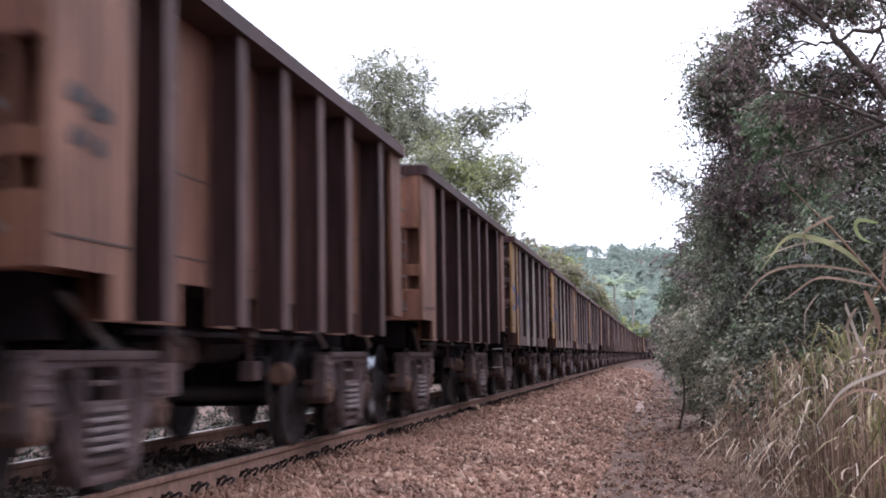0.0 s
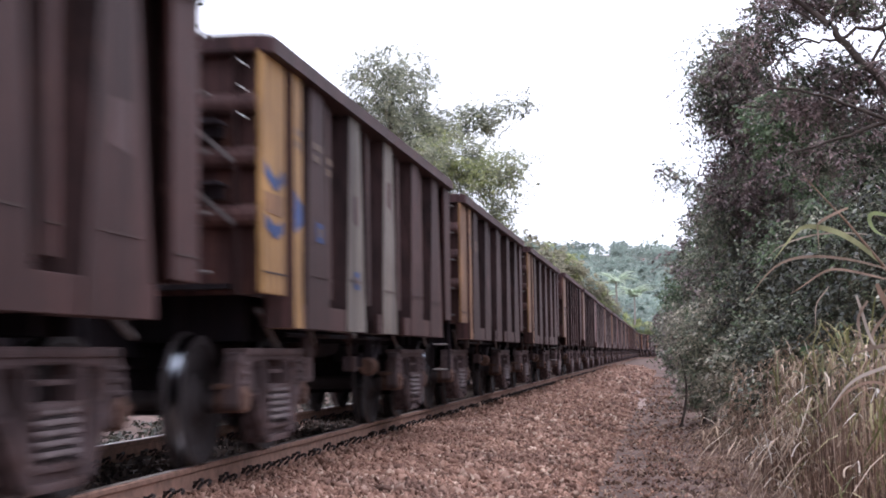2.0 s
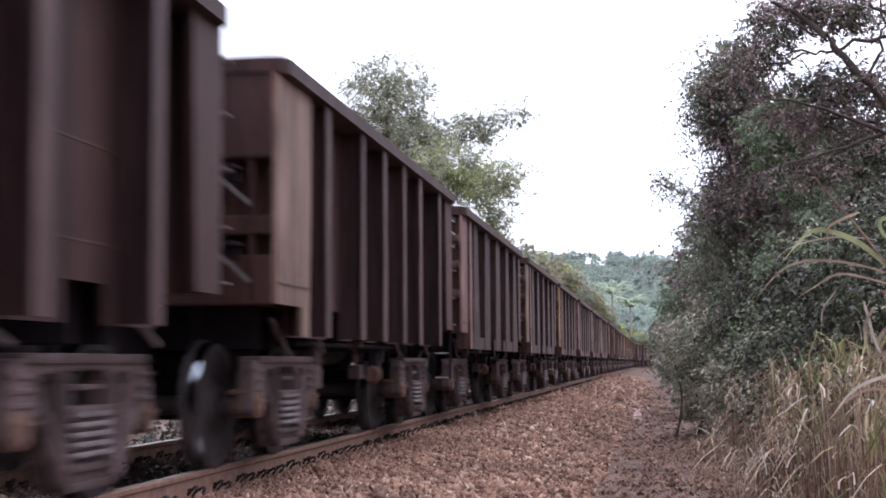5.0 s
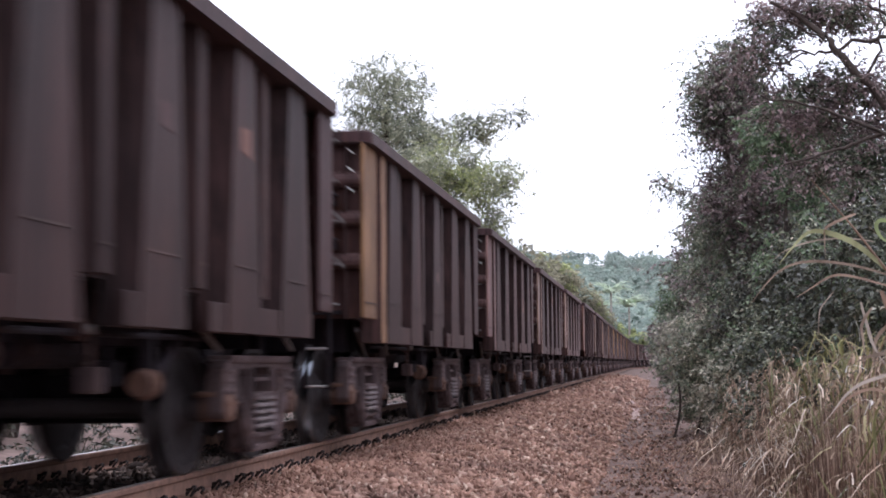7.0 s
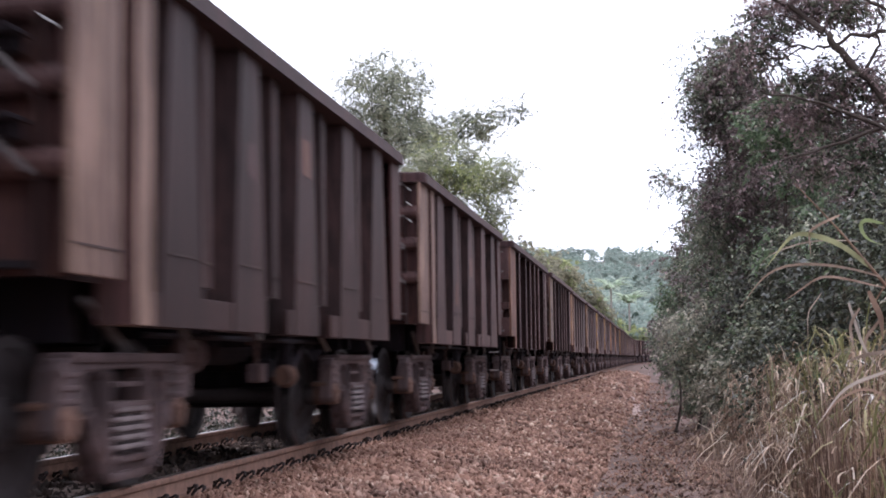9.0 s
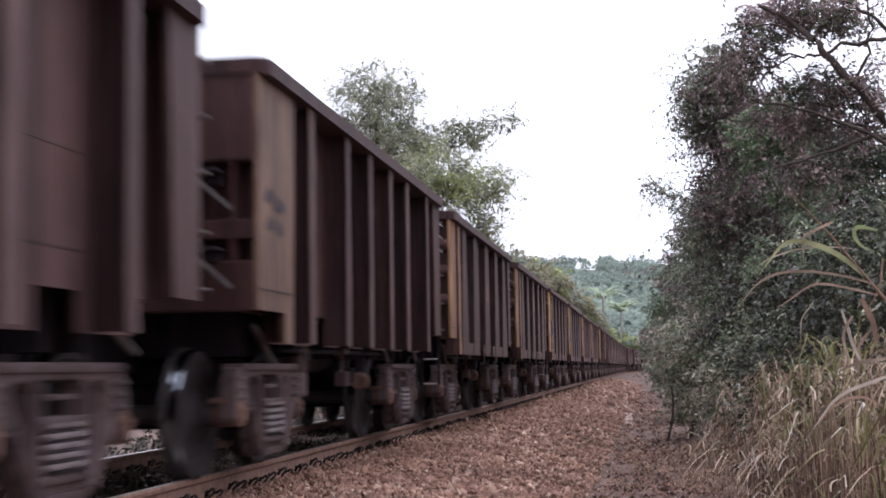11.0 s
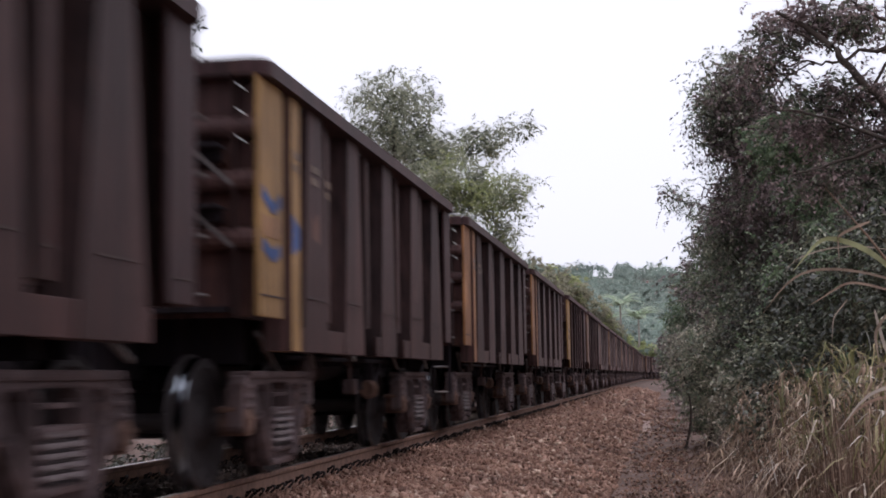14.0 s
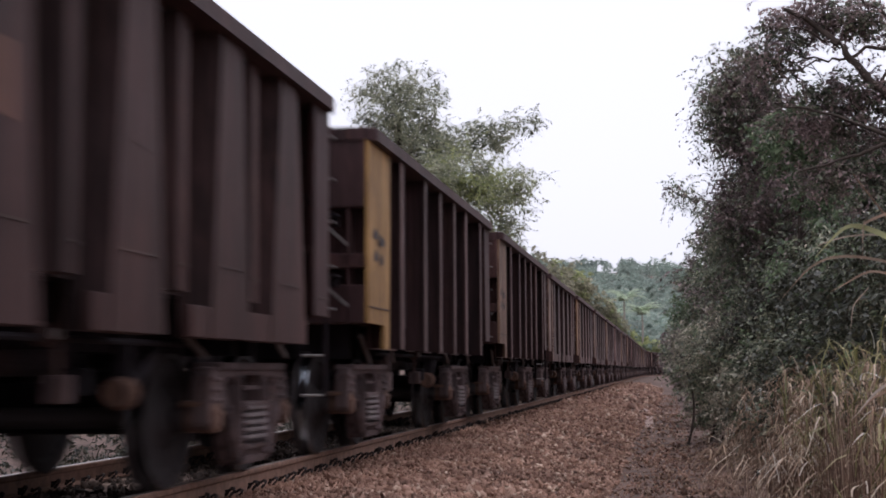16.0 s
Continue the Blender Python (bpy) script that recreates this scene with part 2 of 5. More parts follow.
# distance haze is put into this leaf colour: pale, narrow and bluish
LEAF_FAR_HAZE = islands("far_woodland_leaves", [(0.0, (0.27, 0.34, 0.305)), (0.5, (0.34, 0.415, 0.37)), (0.85, (0.39, 0.45, 0.40)), (1.0, (0.46, 0.485, 0.43))], 0.8, 0.6, 0.05)
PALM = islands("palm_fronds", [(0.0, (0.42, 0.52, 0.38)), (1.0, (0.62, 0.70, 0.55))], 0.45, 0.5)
PALM_BARK = grit("pale_palm_bark", [(0.3, (0.26, 0.23, 0.20)), (0.7, (0.42, 0.38, 0.33))], 9)
STRAW = islands("dry_straw_grass", [(0.0, (0.146, 0.098, 0.071)), (0.4, (0.342, 0.238, 0.173)), (0.72, (0.586, 0.445, 0.332)), (0.9, (0.830, 0.695, 0.561)), (1.0, (0.860, 0.860, 0.842))], 0.8, 0.3, 2.5)
STALK = islands("dull_brown_grass_stalks", [(0.0, (0.086, 0.052, 0.041)), (0.45, (0.228, 0.147, 0.111)), (0.8, (0.445, 0.307, 0.231)), (1.0, (0.741, 0.573, 0.458))], 0.85, 0.2, 2.5)
GREENBLADE = islands("green_grass_blades", [(0.0, (0.123, 0.120, 0.052)), (0.5, (0.237, 0.230, 0.104)), (0.8, (0.380, 0.340, 0.171)), (1.0, (0.532, 0.460, 0.285))], 0.55, 0.35)
LITTER = islands("leaf_litter", [(0.0, (0.06, 0.035, 0.028)), (0.5, (0.15, 0.09, 0.065)), (0.9, (0.28, 0.19, 0.14)), (1.0, (0.42, 0.34, 0.26))], 0.9)


def ribbon(name, stops):
    """Single long leaves, each an object with its own colour, paler along ragged stretches."""
    m, nt, b = nodes_of(name)
    info = nt.nodes.new("ShaderNodeObjectInfo")
    c = ramp(nt, info.outputs["Random"], stops)
    c = mix(nt, 0.8, c, ramp(nt, noise_of(nt, 7, 4), [(0.35, (0.6, 0.58, 0.55)), (0.65, (1.3, 1.3, 1.28))]), "MULTIPLY")
    nt.links.new(c, b.inputs["Base Color"])
    b.inputs["Roughness"].default_value = 0.6
    tr = nt.nodes.new("ShaderNodeBsdfTranslucent")
    nt.links.new(c, tr.inputs["Color"])
    ms = nt.nodes.new("ShaderNodeMixShader")
    ms.inputs[0].default_value = 0.45
    nt.links.new(b.outputs[0], ms.inputs[1])
    nt.links.new(tr.outputs[0], ms.inputs[2])
    nt.links.new(ms.outputs[0], nt.nodes["Material Output"].inputs["Surface"])
    return m


BLEACHED = ribbon("bleached_cane_leaf", [(0.0, (0.288, 0.211, 0.158)), (0.5, (0.432, 0.354, 0.284)), (1.0, (0.576, 0.517, 0.462))])
WITHERED = ribbon("withered_brown_cane_leaf", [(0.0, (0.20, 0.125, 0.085)), (0.5, (0.32, 0.21, 0.15)), (1.0, (0.42, 0.31, 0.24))])
CANE = ribbon("green_cane_leaf", [(0.0, (0.150, 0.194, 0.077)), (0.6, (0.240, 0.281, 0.119)), (1.0, (0.360, 0.360, 0.196))])


# ---- mesh helpers ----
def finish(name, me, material, parent=None, label="", smooth=False):
    me.materials.append(material)
    if smooth:
        me.polygons.foreach_set("use_smooth", [True] * len(me.polygons))
    ob = new(name, me)
    ob.parent = parent
    if label:
        tagged(ob, label)
    return ob


def part(name, bm, material, parent, label="", smooth=False):
    me = bpy.data.meshes.new(name)
    bm.normal_update()
    bm.to_mesh(me)
    bm.free()
    return finish(name, me, material, parent, label, smooth)


def raw(name, verts, faces, material, parent=None, label="", smooth=False):
    me = bpy.data.meshes.new(name)
    me.from_pydata(verts, [], faces)
    return finish(name, me, material, parent, label, smooth)


def quads(name, v, material, parent=None, n=4):
    """Loose polygons of n corners from an array of shape (count, n, 3)."""
    count = len(v)
    me = bpy.data.meshes.new(name)
    me.vertices.add(count * n)
    me.vertices.foreach_set("co", np.ascontiguousarray(v, dtype=np.float32).ravel())
    me.loops.add(count * n)
    me.loops.foreach_set("vertex_index", np.arange(count * n, dtype=np.int32))
    me.polygons.add(count)
    me.polygons.foreach_set("loop_start", np.arange(0, count * n, n, dtype=np.int32))
    me.update(calc_edges=True)
    return finish(name, me, material, parent)


def box(bm, x0, x1, y0, y1, z0, z1, bevel=0.0):
    g = bmesh.ops.create_cube(bm, size=1.0, matrix=Matrix.LocRotScale(((x0 + x1) / 2, (y0 + y1) / 2, (z0 + z1) / 2), None, (abs(x1 - x0), abs(y1 - y0), abs(z1 - z0))))
    if bevel:
        edges = list({e for v in g["verts"] for e in v.link_edges})
        bmesh.ops.bevel(bm, geom=edges, offset=bevel, segments=2, affect="EDGES", profile=0.6)
    return g["verts"]


def rod(bm, a, b, r, sides=8, r2=None):
    a, b = Vector(a), Vector(b)
    q = (b - a).to_track_quat("Z", "Y")
    bmesh.ops.create_cone(bm, cap_ends=True, segments=sides, radius1=r, radius2=r if r2 is None else r2, depth=(b - a).length,
                          matrix=Matrix.LocRotScale((a + b) / 2, q, None))


def plate(bm, outline, axis, at, thick, holes=()):
    """A flat outline in two of the axes, given thickness along the third ('x' or 'y')."""
    put = (lambda u, w: (at, u, w)) if axis == "x" else (lambda u, w: (u, at, w))
    edges = []
    for loop in (outline, *holes):
        vs = [bm.verts.new(put(*p)) for p in loop]
        edges += [bm.edges.new((vs[i], vs[(i + 1) % len(vs)])) for i in range(len(vs))]
    g = bmesh.ops.triangle_fill(bm, use_beauty=True, use_dissolve=True, edges=edges)
    faces = [f for f in g["geom"] if isinstance(f, bmesh.types.BMFace)]
    ex = bmesh.ops.extrude_face_region(bm, geom=faces)
    vec = Vector((thick, 0, 0)) if axis == "x" else Vector((0, thick, 0))
    bmesh.ops.translate(bm, vec=vec, verts=[v for v in ex["geom"] if isinstance(v, bmesh.types.BMVert)])
    bmesh.ops.recalc_face_normals(bm, faces=bm.faces[:])


def tube(path, radii, sides=6):
    """Vertices and faces of a tapered tube along a list of points."""
    path = [Vector(p) for p in path]
    verts, faces = [], []
    for i, p in enumerate(path):
        d = (path[min(i + 1, len(path) - 1)] - path[max(i - 1, 0)]).normalized()
        u = d.orthogonal().normalized()
        w = d.cross(u)
        for k in range(sides):
            a = 2 * math.pi * k / sides
            verts.append(p + (u * math.cos(a) + w * math.sin(a)) * radii[i])
    for i in range(len(path) - 1):
        for k in range(sides):
            a, b = i * sides + k, i * sides + (k + 1) % sides
            faces.append((a, b, b + sides, a + sides))
    return verts, faces


def joined(pieces):
    verts, faces = [], []
    for v, f in pieces:
        o = len(verts)
        verts += v
        faces += [tuple(i + o for i in q) for q in f]
    return verts, faces


# ---- the lie of the line: straight, then a wide bend to the right ----
BEND, RADIUS = 170.0, 250.0


def on_track(s, off=0.0, z=0.0):
    if s <= BEND:
        return (off, s, z), 0.0
    a = (s - BEND) / RADIUS
    r = RADIUS - off
    return (RADIUS - r * math.cos(a), BEND + r * math.sin(a), z), -math.degrees(a)


def rolling(x, y, k):
    return np.sin(x * 0.71 * k + 1.3 * np.sin(y * 0.37 * k)) * np.sin(y * 0.53 * k + 1.7 * np.sin(x * 0.29 * k))


def side_of(x, y):
    """Signed distance from the track's middle, to the right positive."""
    x, y = np.asarray(x, float), np.asarray(y, float)
    return np.where(y < BEND, x, RADIUS - np.hypot(x - RADIUS, y - BEND))


def ground_z(x, y):
    d = side_of(x, y)
    z = np.interp(d, [-300, -150, -20, -6, -3.4, -2.6, -1.75, 1.75, 2.4, 2.95, 3.6, 4.6, 5.6, 8, 14, 40, 300],
                  [46, 27.0, 0.9, -0.75, -0.7, -0.55, -0.19, -0.19, -0.25, -0.34, -0.58, -0.64, -0.5, -0.1, 0.8, 2.5, 8])
    wide = np.clip((np.abs(d) - 2.2) / 1.5, 0, 1)
    z = z + wide * (0.03 * rolling(x, y, 1.3) + 0.006 * rolling(y, x, 3.1))
    far = np.clip((np.abs(d) - 20) / 60, 0, 1)
    return z + far * (2.2 * rolling(x, y, 0.06) + 1.0 * rolling(y, x, 0.17))


# ---- ground: one sheet from the track to the far ridge ----
def build_ground():
    xs = np.unique(np.concatenate([np.arange(-8, 12.01, 0.25), np.arange(-40, 60.1, 2.0), np.arange(-300, 601, 25.0), [-1200, -700, 900, 1500]]))
    ys = np.unique(np.concatenate([np.arange(-12, 60.01, 0.3), np.arange(-60, 240.1, 3.0), np.arange(-300, 801, 20.0), [-1500, -800, 1200, 2000]]))
    gx, gy = np.meshgrid(xs, ys)
    gz = ground_z(gx, gy)
    v = np.stack([gx, gy, gz], -1).reshape(-1, 3)
    w = len(xs)
    i = (np.arange(len(ys) - 1)[:, None] * w + np.arange(w - 1)[None]).ravel()
    me = bpy.data.meshes.new("ground")
    me.from_pydata(v.tolist(), [], np.stack([i, i + 1, i + w + 1, i + w], -1).tolist())
    ob = finish("ground", me, GROUND, None, "", True)
    tagged(ob, "reddish brown earth with a trodden path beside the ballast", "ground", kind="structure")


build_ground()


# ---- track ----
def build_track():
    track = tagged(new("railway_track"), "broad-gauge railway track of rusty rails on concrete sleepers", "railway track", kind="structure")
    stops = list(np.arange(-60, 60, 4.0)) + list(np.arange(60, 470, 6.0))
    foot = [(-0.07, -0.172), (0.07, -0.172), (0.07, -0.160), (0.013, -0.140), (0.010, -0.055), (0.034, -0.038), (0.036, -0.010), (0.028, -0.001)]
    prof = foot + [(-0.028, -0.001), (-0.036, -0.010), (-0.034, -0.038), (-0.010, -0.055), (-0.013, -0.140), (-0.07, -0.160)]
    for off in (0.836, -0.836):
        verts, faces = [], []
        n = len(prof)
        for s in stops:
            for px, pz in prof:
                verts.append(on_track(s, off + px, pz)[0])
        for i in range(len(stops) - 1):
            for k in range(n):
                a, b = i * n + k, i * n + (k + 1) % n
                faces.append((a, b, b + n, a + n))
        rail = raw("rail", verts, faces, RAIL_SIDE, track)
        verts, faces = [], []
        for s in stops:
            for px, pz in ((-0.027, 0.0025), (0.027, 0.0025), (0.027, -0.0005), (-0.027, -0.0005)):
                verts.append(on_track(s, off + px, pz)[0])
        for i in range(len(stops) - 1):
            for k in range(4):
                a, b = i * 4 + k, i * 4 + (k + 1) % 4
                faces.append((a, b, b + 4, a + 4))
        raw("running_surface", verts, faces, RAIL_TOP, rail, "polished running surface of the rail")
    # sleepers: a chamfered block, wider at the foot
    bm = bmesh.new()
    vs = box(bm, -1.3, 1.3, -0.12, 0.12, -0.36, -0.178, 0.0)
    for v in vs:
        if v.co.z > -0.2:
            v.co.y *= 0.8
    bmesh.ops.bevel(bm, geom=bm.edges[:], offset=0.012, segments=1, affect="EDGES")
    first = part("sleeper", bm, CONCRETE, track)
    # a spring clip: a bent bar that curls over the rail's foot
    curl = [(0.10, -0.05, -0.165), (0.13, -0.05, -0.135), (0.135, -0.01, -0.105), (0.11, 0.02, -0.10), (0.075, 0.02, -0.125), (0.055, 0.0, -0.150), (0.075, -0.03, -0.115), (0.11, -0.06, -0.115)]
    pts = []
    for i in range(len(curl) - 1):
        for k in range(2):
            pts.append(Vector(curl[i]).lerp(Vector(curl[i + 1]), k / 2))
    pts.append(Vector(curl[-1]))
    cv, cf = tube(pts, [0.0125] * len(pts), 4)
    clip = raw("rail_clip", cv, cf, CLIP, track, smooth=True)
    clip.matrix_basis = pose(0.836, 0.0, 0.0)
    rest = []
    for i in range(-8, 300):
        s = i * 0.60 + 0.17
        p, yaw = on_track(s)
        if i < 250:
            ob = first if i == -8 else first.copy()
            if ob is not first:
                scene.collection.objects.link(ob)
            ob.matrix_basis = pose(*p, 0, 0, yaw)
        for off, turn in ((0.836, 0), (0.836, 180), (-0.836, 0), (-0.836, 180)):
            q, yaw = on_track(s, off)
            for dy in (-0.14, 0.15):
                m = pose(*q, 0, 0, yaw + turn) @ pose(0, dy + 0.02 * math.sin(i * 7.3 + dy * 50), 0.01 * math.sin(i * 3.1 + dy * 20), 0, 9 * math.sin(i * 5.7 + dy * 31), 0)
                if off > 0 and turn == 0 and 5 <= i < 120 or off < 0 and turn == 0 and 15 <= i < 45:
                    c = clip.copy()
                    scene.collection.objects.link(c)
                    c.matrix_basis = m
                elif i < 150 and dy > 0 and turn == 0:
                    rest.append(([m @ v for v in cv], cf))
    clip.matrix_basis = pose(0.836, -5.2, 0.0)
    tagged(raw("rail_clips_beyond", *joined(rest), CLIP, track), kind="stuff")


# ---- vegetation ----
def leaf_cloud(rng, centres, radii, per, size, flat=0.75, droop=0.0, aspect=0.45):
    """Sprays of folded leaves: short twigs fan out from each centre and carry leaves on both sides."""
    centres, radii = np.asarray(centres, float), np.asarray(radii, float)
    on = 9
    twigs = max(1, round(per / on))
    c = np.repeat(centres, twigs, 0)
    r = np.repeat(radii, twigs)
    m = len(c)
    way = rng.normal(size=(m, 3))
    way[:, 2] = way[:, 2] * flat - droop * 0.6
    way /= np.linalg.norm(way, axis=1, keepdims=True)
    off = rng.normal(size=(m, 3)) * r[:, None] * 0.38
    c = c + off
    span = r * rng.uniform(0.45, 1.1, m)
    # leaves along every twig
    k = np.tile(np.arange(on), m)
    C, Wy, S = np.repeat(c, on, 0), np.repeat(way, on, 0), np.repeat(span, on)
    n = len(C)
    f = (k + rng.uniform(0, 1, n)) / on
    p = C + Wy * (f * S)[:, None] + np.array([0, 0, -1.0]) * (f * f * S * 0.3)[:, None]
    side = np.cross(Wy, np.array([0, 0, 1.0]))
    side /= np.linalg.norm(side, axis=1, keepdims=True) + 1e-6
    sign = np.where(k % 2 == 0, 1.0, -1.0)[:, None]
    t = Wy * 0.6 + side * sign * 0.8 + rng.normal(size=(n, 3)) * 0.35
    t[:, 2] -= droop + 0.1
    t /= np.linalg.norm(t, axis=1, keepdims=True)
    nn = rng.normal(size=(n, 3)) * 0.45 + np.array([0, 0, 1.0])
    w = np.cross(t, nn)
    w /= np.linalg.norm(w, axis=1, keepdims=True) + 1e-9
    up = np.cross(w, t)
    L = size * rng.uniform(0.6, 1.5, n)[:, None]
    W = L * aspect * rng.uniform(0.75, 1.25, n)[:, None]
    mid = p + t * L * 0.42
    return np.stack([p, mid + w * W * 0.5 + up * W * 0.16, p + t * L - up * L * 0.14, mid - w * W * 0.5 + up * W * 0.16], 1)


def grow(rng, base, top, envelopes, tips, thick, twig=0.012, wander=0.12):
    """A trunk and limbs that reach points spread through the envelopes. Returns tube pieces and the tips."""
    base, top = np.array(base, float), np.array(top, float)
    nodes, rad = [], []
    pieces = []
    line = []
    bend = rng.normal(size=3) * 0.06 * np.linalg.norm(top - base)
    for k in range(9):
        f = k / 8
        p = base + (top - base) * f + bend * math.sin(f * math.pi) * np.array([1, 1, 0])
        line.append(p)
        nodes.append(p)
        rad.append(thick * (1 - 0.75 * f) + twig)
    pieces.append(tube(line, [r * (1.25 if i == 0 else 1) for i, r in enumerate(rad[:9])], 8))
    weights = np.array([e[2] if len(e) > 2 else e[1][0] * e[1][1] * e[1][2] for e in envelopes], float)
    weights /= weights.sum()
    ends = []
    for _ in range(tips):
        e = envelopes[rng.choice(len(envelopes), p=weights)]
        d = rng.normal(size=3)
        d /= np.linalg.norm(d)
        ends.append(np.array(e[0]) + d * rng.random() ** 0.4 * np.array(e[1]))
    ends.sort(key=lambda p: np.linalg.norm(p - top) * 0.6 + np.linalg.norm(p - line[4]) * 0.4)
    for p in ends:
        arr = np.array(nodes)
        gap = np.linalg.norm(arr - p, axis=1) + 0.8 * np.clip(arr[:, 2] - p[2] + 0.2, 0, None) + 0.25 * (np.arange(len(arr)) < 4) * np.linalg.norm(top - base)
        j = int(np.argmin(gap))
        a = arr[j]
        span = np.linalg.norm(p - a)
        if span < 0.05:
            continue
        r0 = max(twig, min(rad[j] * 0.75, twig + 0.024 * span))
        m1 = a + (p - a) * 0.35 + rng.normal(size=3) * wander * span * 0.5 + np.array([0, 0, 0.10 * span])
        m2 = a + (p - a) * 0.72 + rng.normal(size=3) * wander * span * 0.5 + np.array([0, 0, 0.06 * span])
        pieces.append(tube([a, m1, m2, p], [r0, r0 * 0.8, r0 * 0.62, twig * 0.5], 4))
        for q, r in ((m1, r0 * 0.8), (m2, r0 * 0.62), (p, twig * 0.7)):
            nodes.append(q)
            rad.append(r)
    return pieces, ends


def tree(name, label, seed, base, top, envelopes, tips, thick, leaf, size, per, radius, droop=0.2, accents=(), aspect=0.45, category="tree", twig=0.012, limbs=()):
    rng = np.random.default_rng(seed)
    z = float(ground_z(base[0], base[1]))
    root = tagged(new(name), label, category)
    root.matrix_basis = pose(base[0], base[1], z)
    o = np.array([base[0], base[1], z])
    env = [(np.array(e[0]) - o, *e[1:]) for e in envelopes]
    pieces, ends = grow(rng, (0, 0, -0.1), np.array(top) - o, env, tips, thick, twig)
    for r0, *path in limbs:
        # a long crooked limb, with kinks between its turns
        pts = []
        for a, b in zip(path, path[1:]):
            for k in range(4):
                pts.append((np.array(a) * (1 - k / 4) + np.array(b) * k / 4) - o + rng.normal(size=3) * 0.014)
        pts.append(np.array(path[-1]) - o)
        pieces.append(tube(pts, [r0 * (1 - 0.72 * i / len(pts)) for i in range(len(pts))], 6))
    raw("trunk", *joined(pieces), BARK, root, smooth=True)
    ends = np.array(ends)
    pick = rng.random(len(ends))
    lo = 0.0
    for share, mat, nm in (*accents, (1.0, leaf, "crown")):
        hi = lo + share * (1 if nm != "crown" else 2)
        sel = ends[(pick >= lo) & (pick < hi)]
        if len(sel):
            quads(nm, leaf_cloud(rng, sel, radius * rng.uniform(0.6, 1.35, len(sel)), per, size, 0.8, droop, aspect), mat, root)["kind"] = "stuff"
        lo = hi
    return root


def blades(rng, roots, heights, widths, lean, segs=4, droop=0.6, drift=(0, 0), tip=0.0, curl=0.0):
    """Long thin leaves that rise and bow over. roots: (n, 3). Returns (n * segs, 4, 3)."""
    n = len(roots)
    a = rng.uniform(0, 2 * math.pi, n)
    out = np.stack([np.cos(a) + drift[0], np.sin(a) + drift[1], np.zeros(n)], 1)
    out /= np.linalg.norm(out, axis=1, keepdims=True) + 1e-9
    side = np.stack([-out[:, 1], out[:, 0], np.zeros(n)], 1)
    tw = rng.normal(size=n) * 0.6
    side = side * np.cos(tw)[:, None] + out * np.sin(tw)[:, None]
    side = side * math.cos(tip) + np.array([0, 0, 1.0]) * math.sin(tip)
    L, W = heights[:, None], widths[:, None]
    le = np.abs(rng.normal(size=n))[:, None] * lean
    dr = droop * rng.uniform(0.1, 1.6, n)[:, None]
    rows = []
    stray = np.zeros((n, 3))
    turn = np.zeros((n, 3))
    for k in range(segs + 1):
        f = k / segs
        if curl and k:
            turn = turn * 0.6 + rng.normal(size=(n, 3)) * L * curl
            stray = stray + turn
        rise = L * (f - dr * 0.55 * f ** 3)
        away = L * (le * f + dr * 0.5 * f ** 2.4)
        c = roots + out * away + np.array([0, 0, 1.0]) * rise + stray
        w = W * (1 - f) ** 0.6 * (0.6 + 0.8 * f) * 0.5 + 0.0008
        rows.append((c - side * w, c + side * w))
    q = [np.stack([rows[k][0], rows[k][1], rows[k + 1][1], rows[k + 1][0]], 1) for k in range(segs)]
    return np.stack(q, 1)  # n, segs, 4, 3


def blade_mesh(name, strips, material, parent=None):
    """Each strip is one connected island."""
    n, segs = strips.shape[:2]
    rows = np.concatenate([strips[:, :, :2], strips[:, -1:, [3, 2]]], 1)  # n, segs+1, 2, 3
    v = rows.reshape(-1, 3)
    step = (segs + 1) * 2
    base = (np.arange(n) * step)[:, None] + (np.arange(segs) * 2)[None]
    f = np.stack([base, base + 1, base + 3, base + 2], -1).reshape(-1, 4)
    me = bpy.data.meshes.new(name)
    me.vertices.add(len(v))
    me.vertices.foreach_set("co", np.ascontiguousarray(v, dtype=np.float32).ravel())
    me.loops.add(f.size)
    me.loops.foreach_set("vertex_index", f.ravel().astype(np.int32))
    me.polygons.add(len(f))
    me.polygons.foreach_set("loop_start", np.arange(0, f.size, 4, dtype=np.int32))
    me.update(calc_edges=True)
    return finish(name, me, material, parent, "", True)


def grass_patch(name, label, seed, count, region, height, width, lean, droop, material, clump=0.0, lift=0.0, each=40, curl=0.042):
    rng = np.random.default_rng(seed)
    x = rng.uniform(region[0], region[1], count)
    y = rng.uniform(region[2], region[3], count)
    if clump:
        k = max(6, count // each)
        cx, cy = rng.uniform(region[0], region[1], k), rng.uniform(region[2], region[3], k)
        j = rng.integers(0, k, count)
        x, y = cx[j] + rng.normal(size=count) * clump, cy[j] + rng.normal(size=count) * clump
        tall = rng.uniform(0.45, 1.05, k)[j]
    else:
        tall = np.ones(count)
    z = ground_z(x, y) - 0.02 + lift * tall * rng.random(count) ** 0.8
    h = rng.uniform(height[0], height[1], count) * (tall if not lift else 1.0)
    s = blades(rng, np.stack([x, y, z], 1), h, rng.uniform(width[0], width[1], count), lean, 5, droop, (0, 0), 0.0, curl)
    return tagged(blade_mesh(name, s, material), label, "grass", kind="stuff")


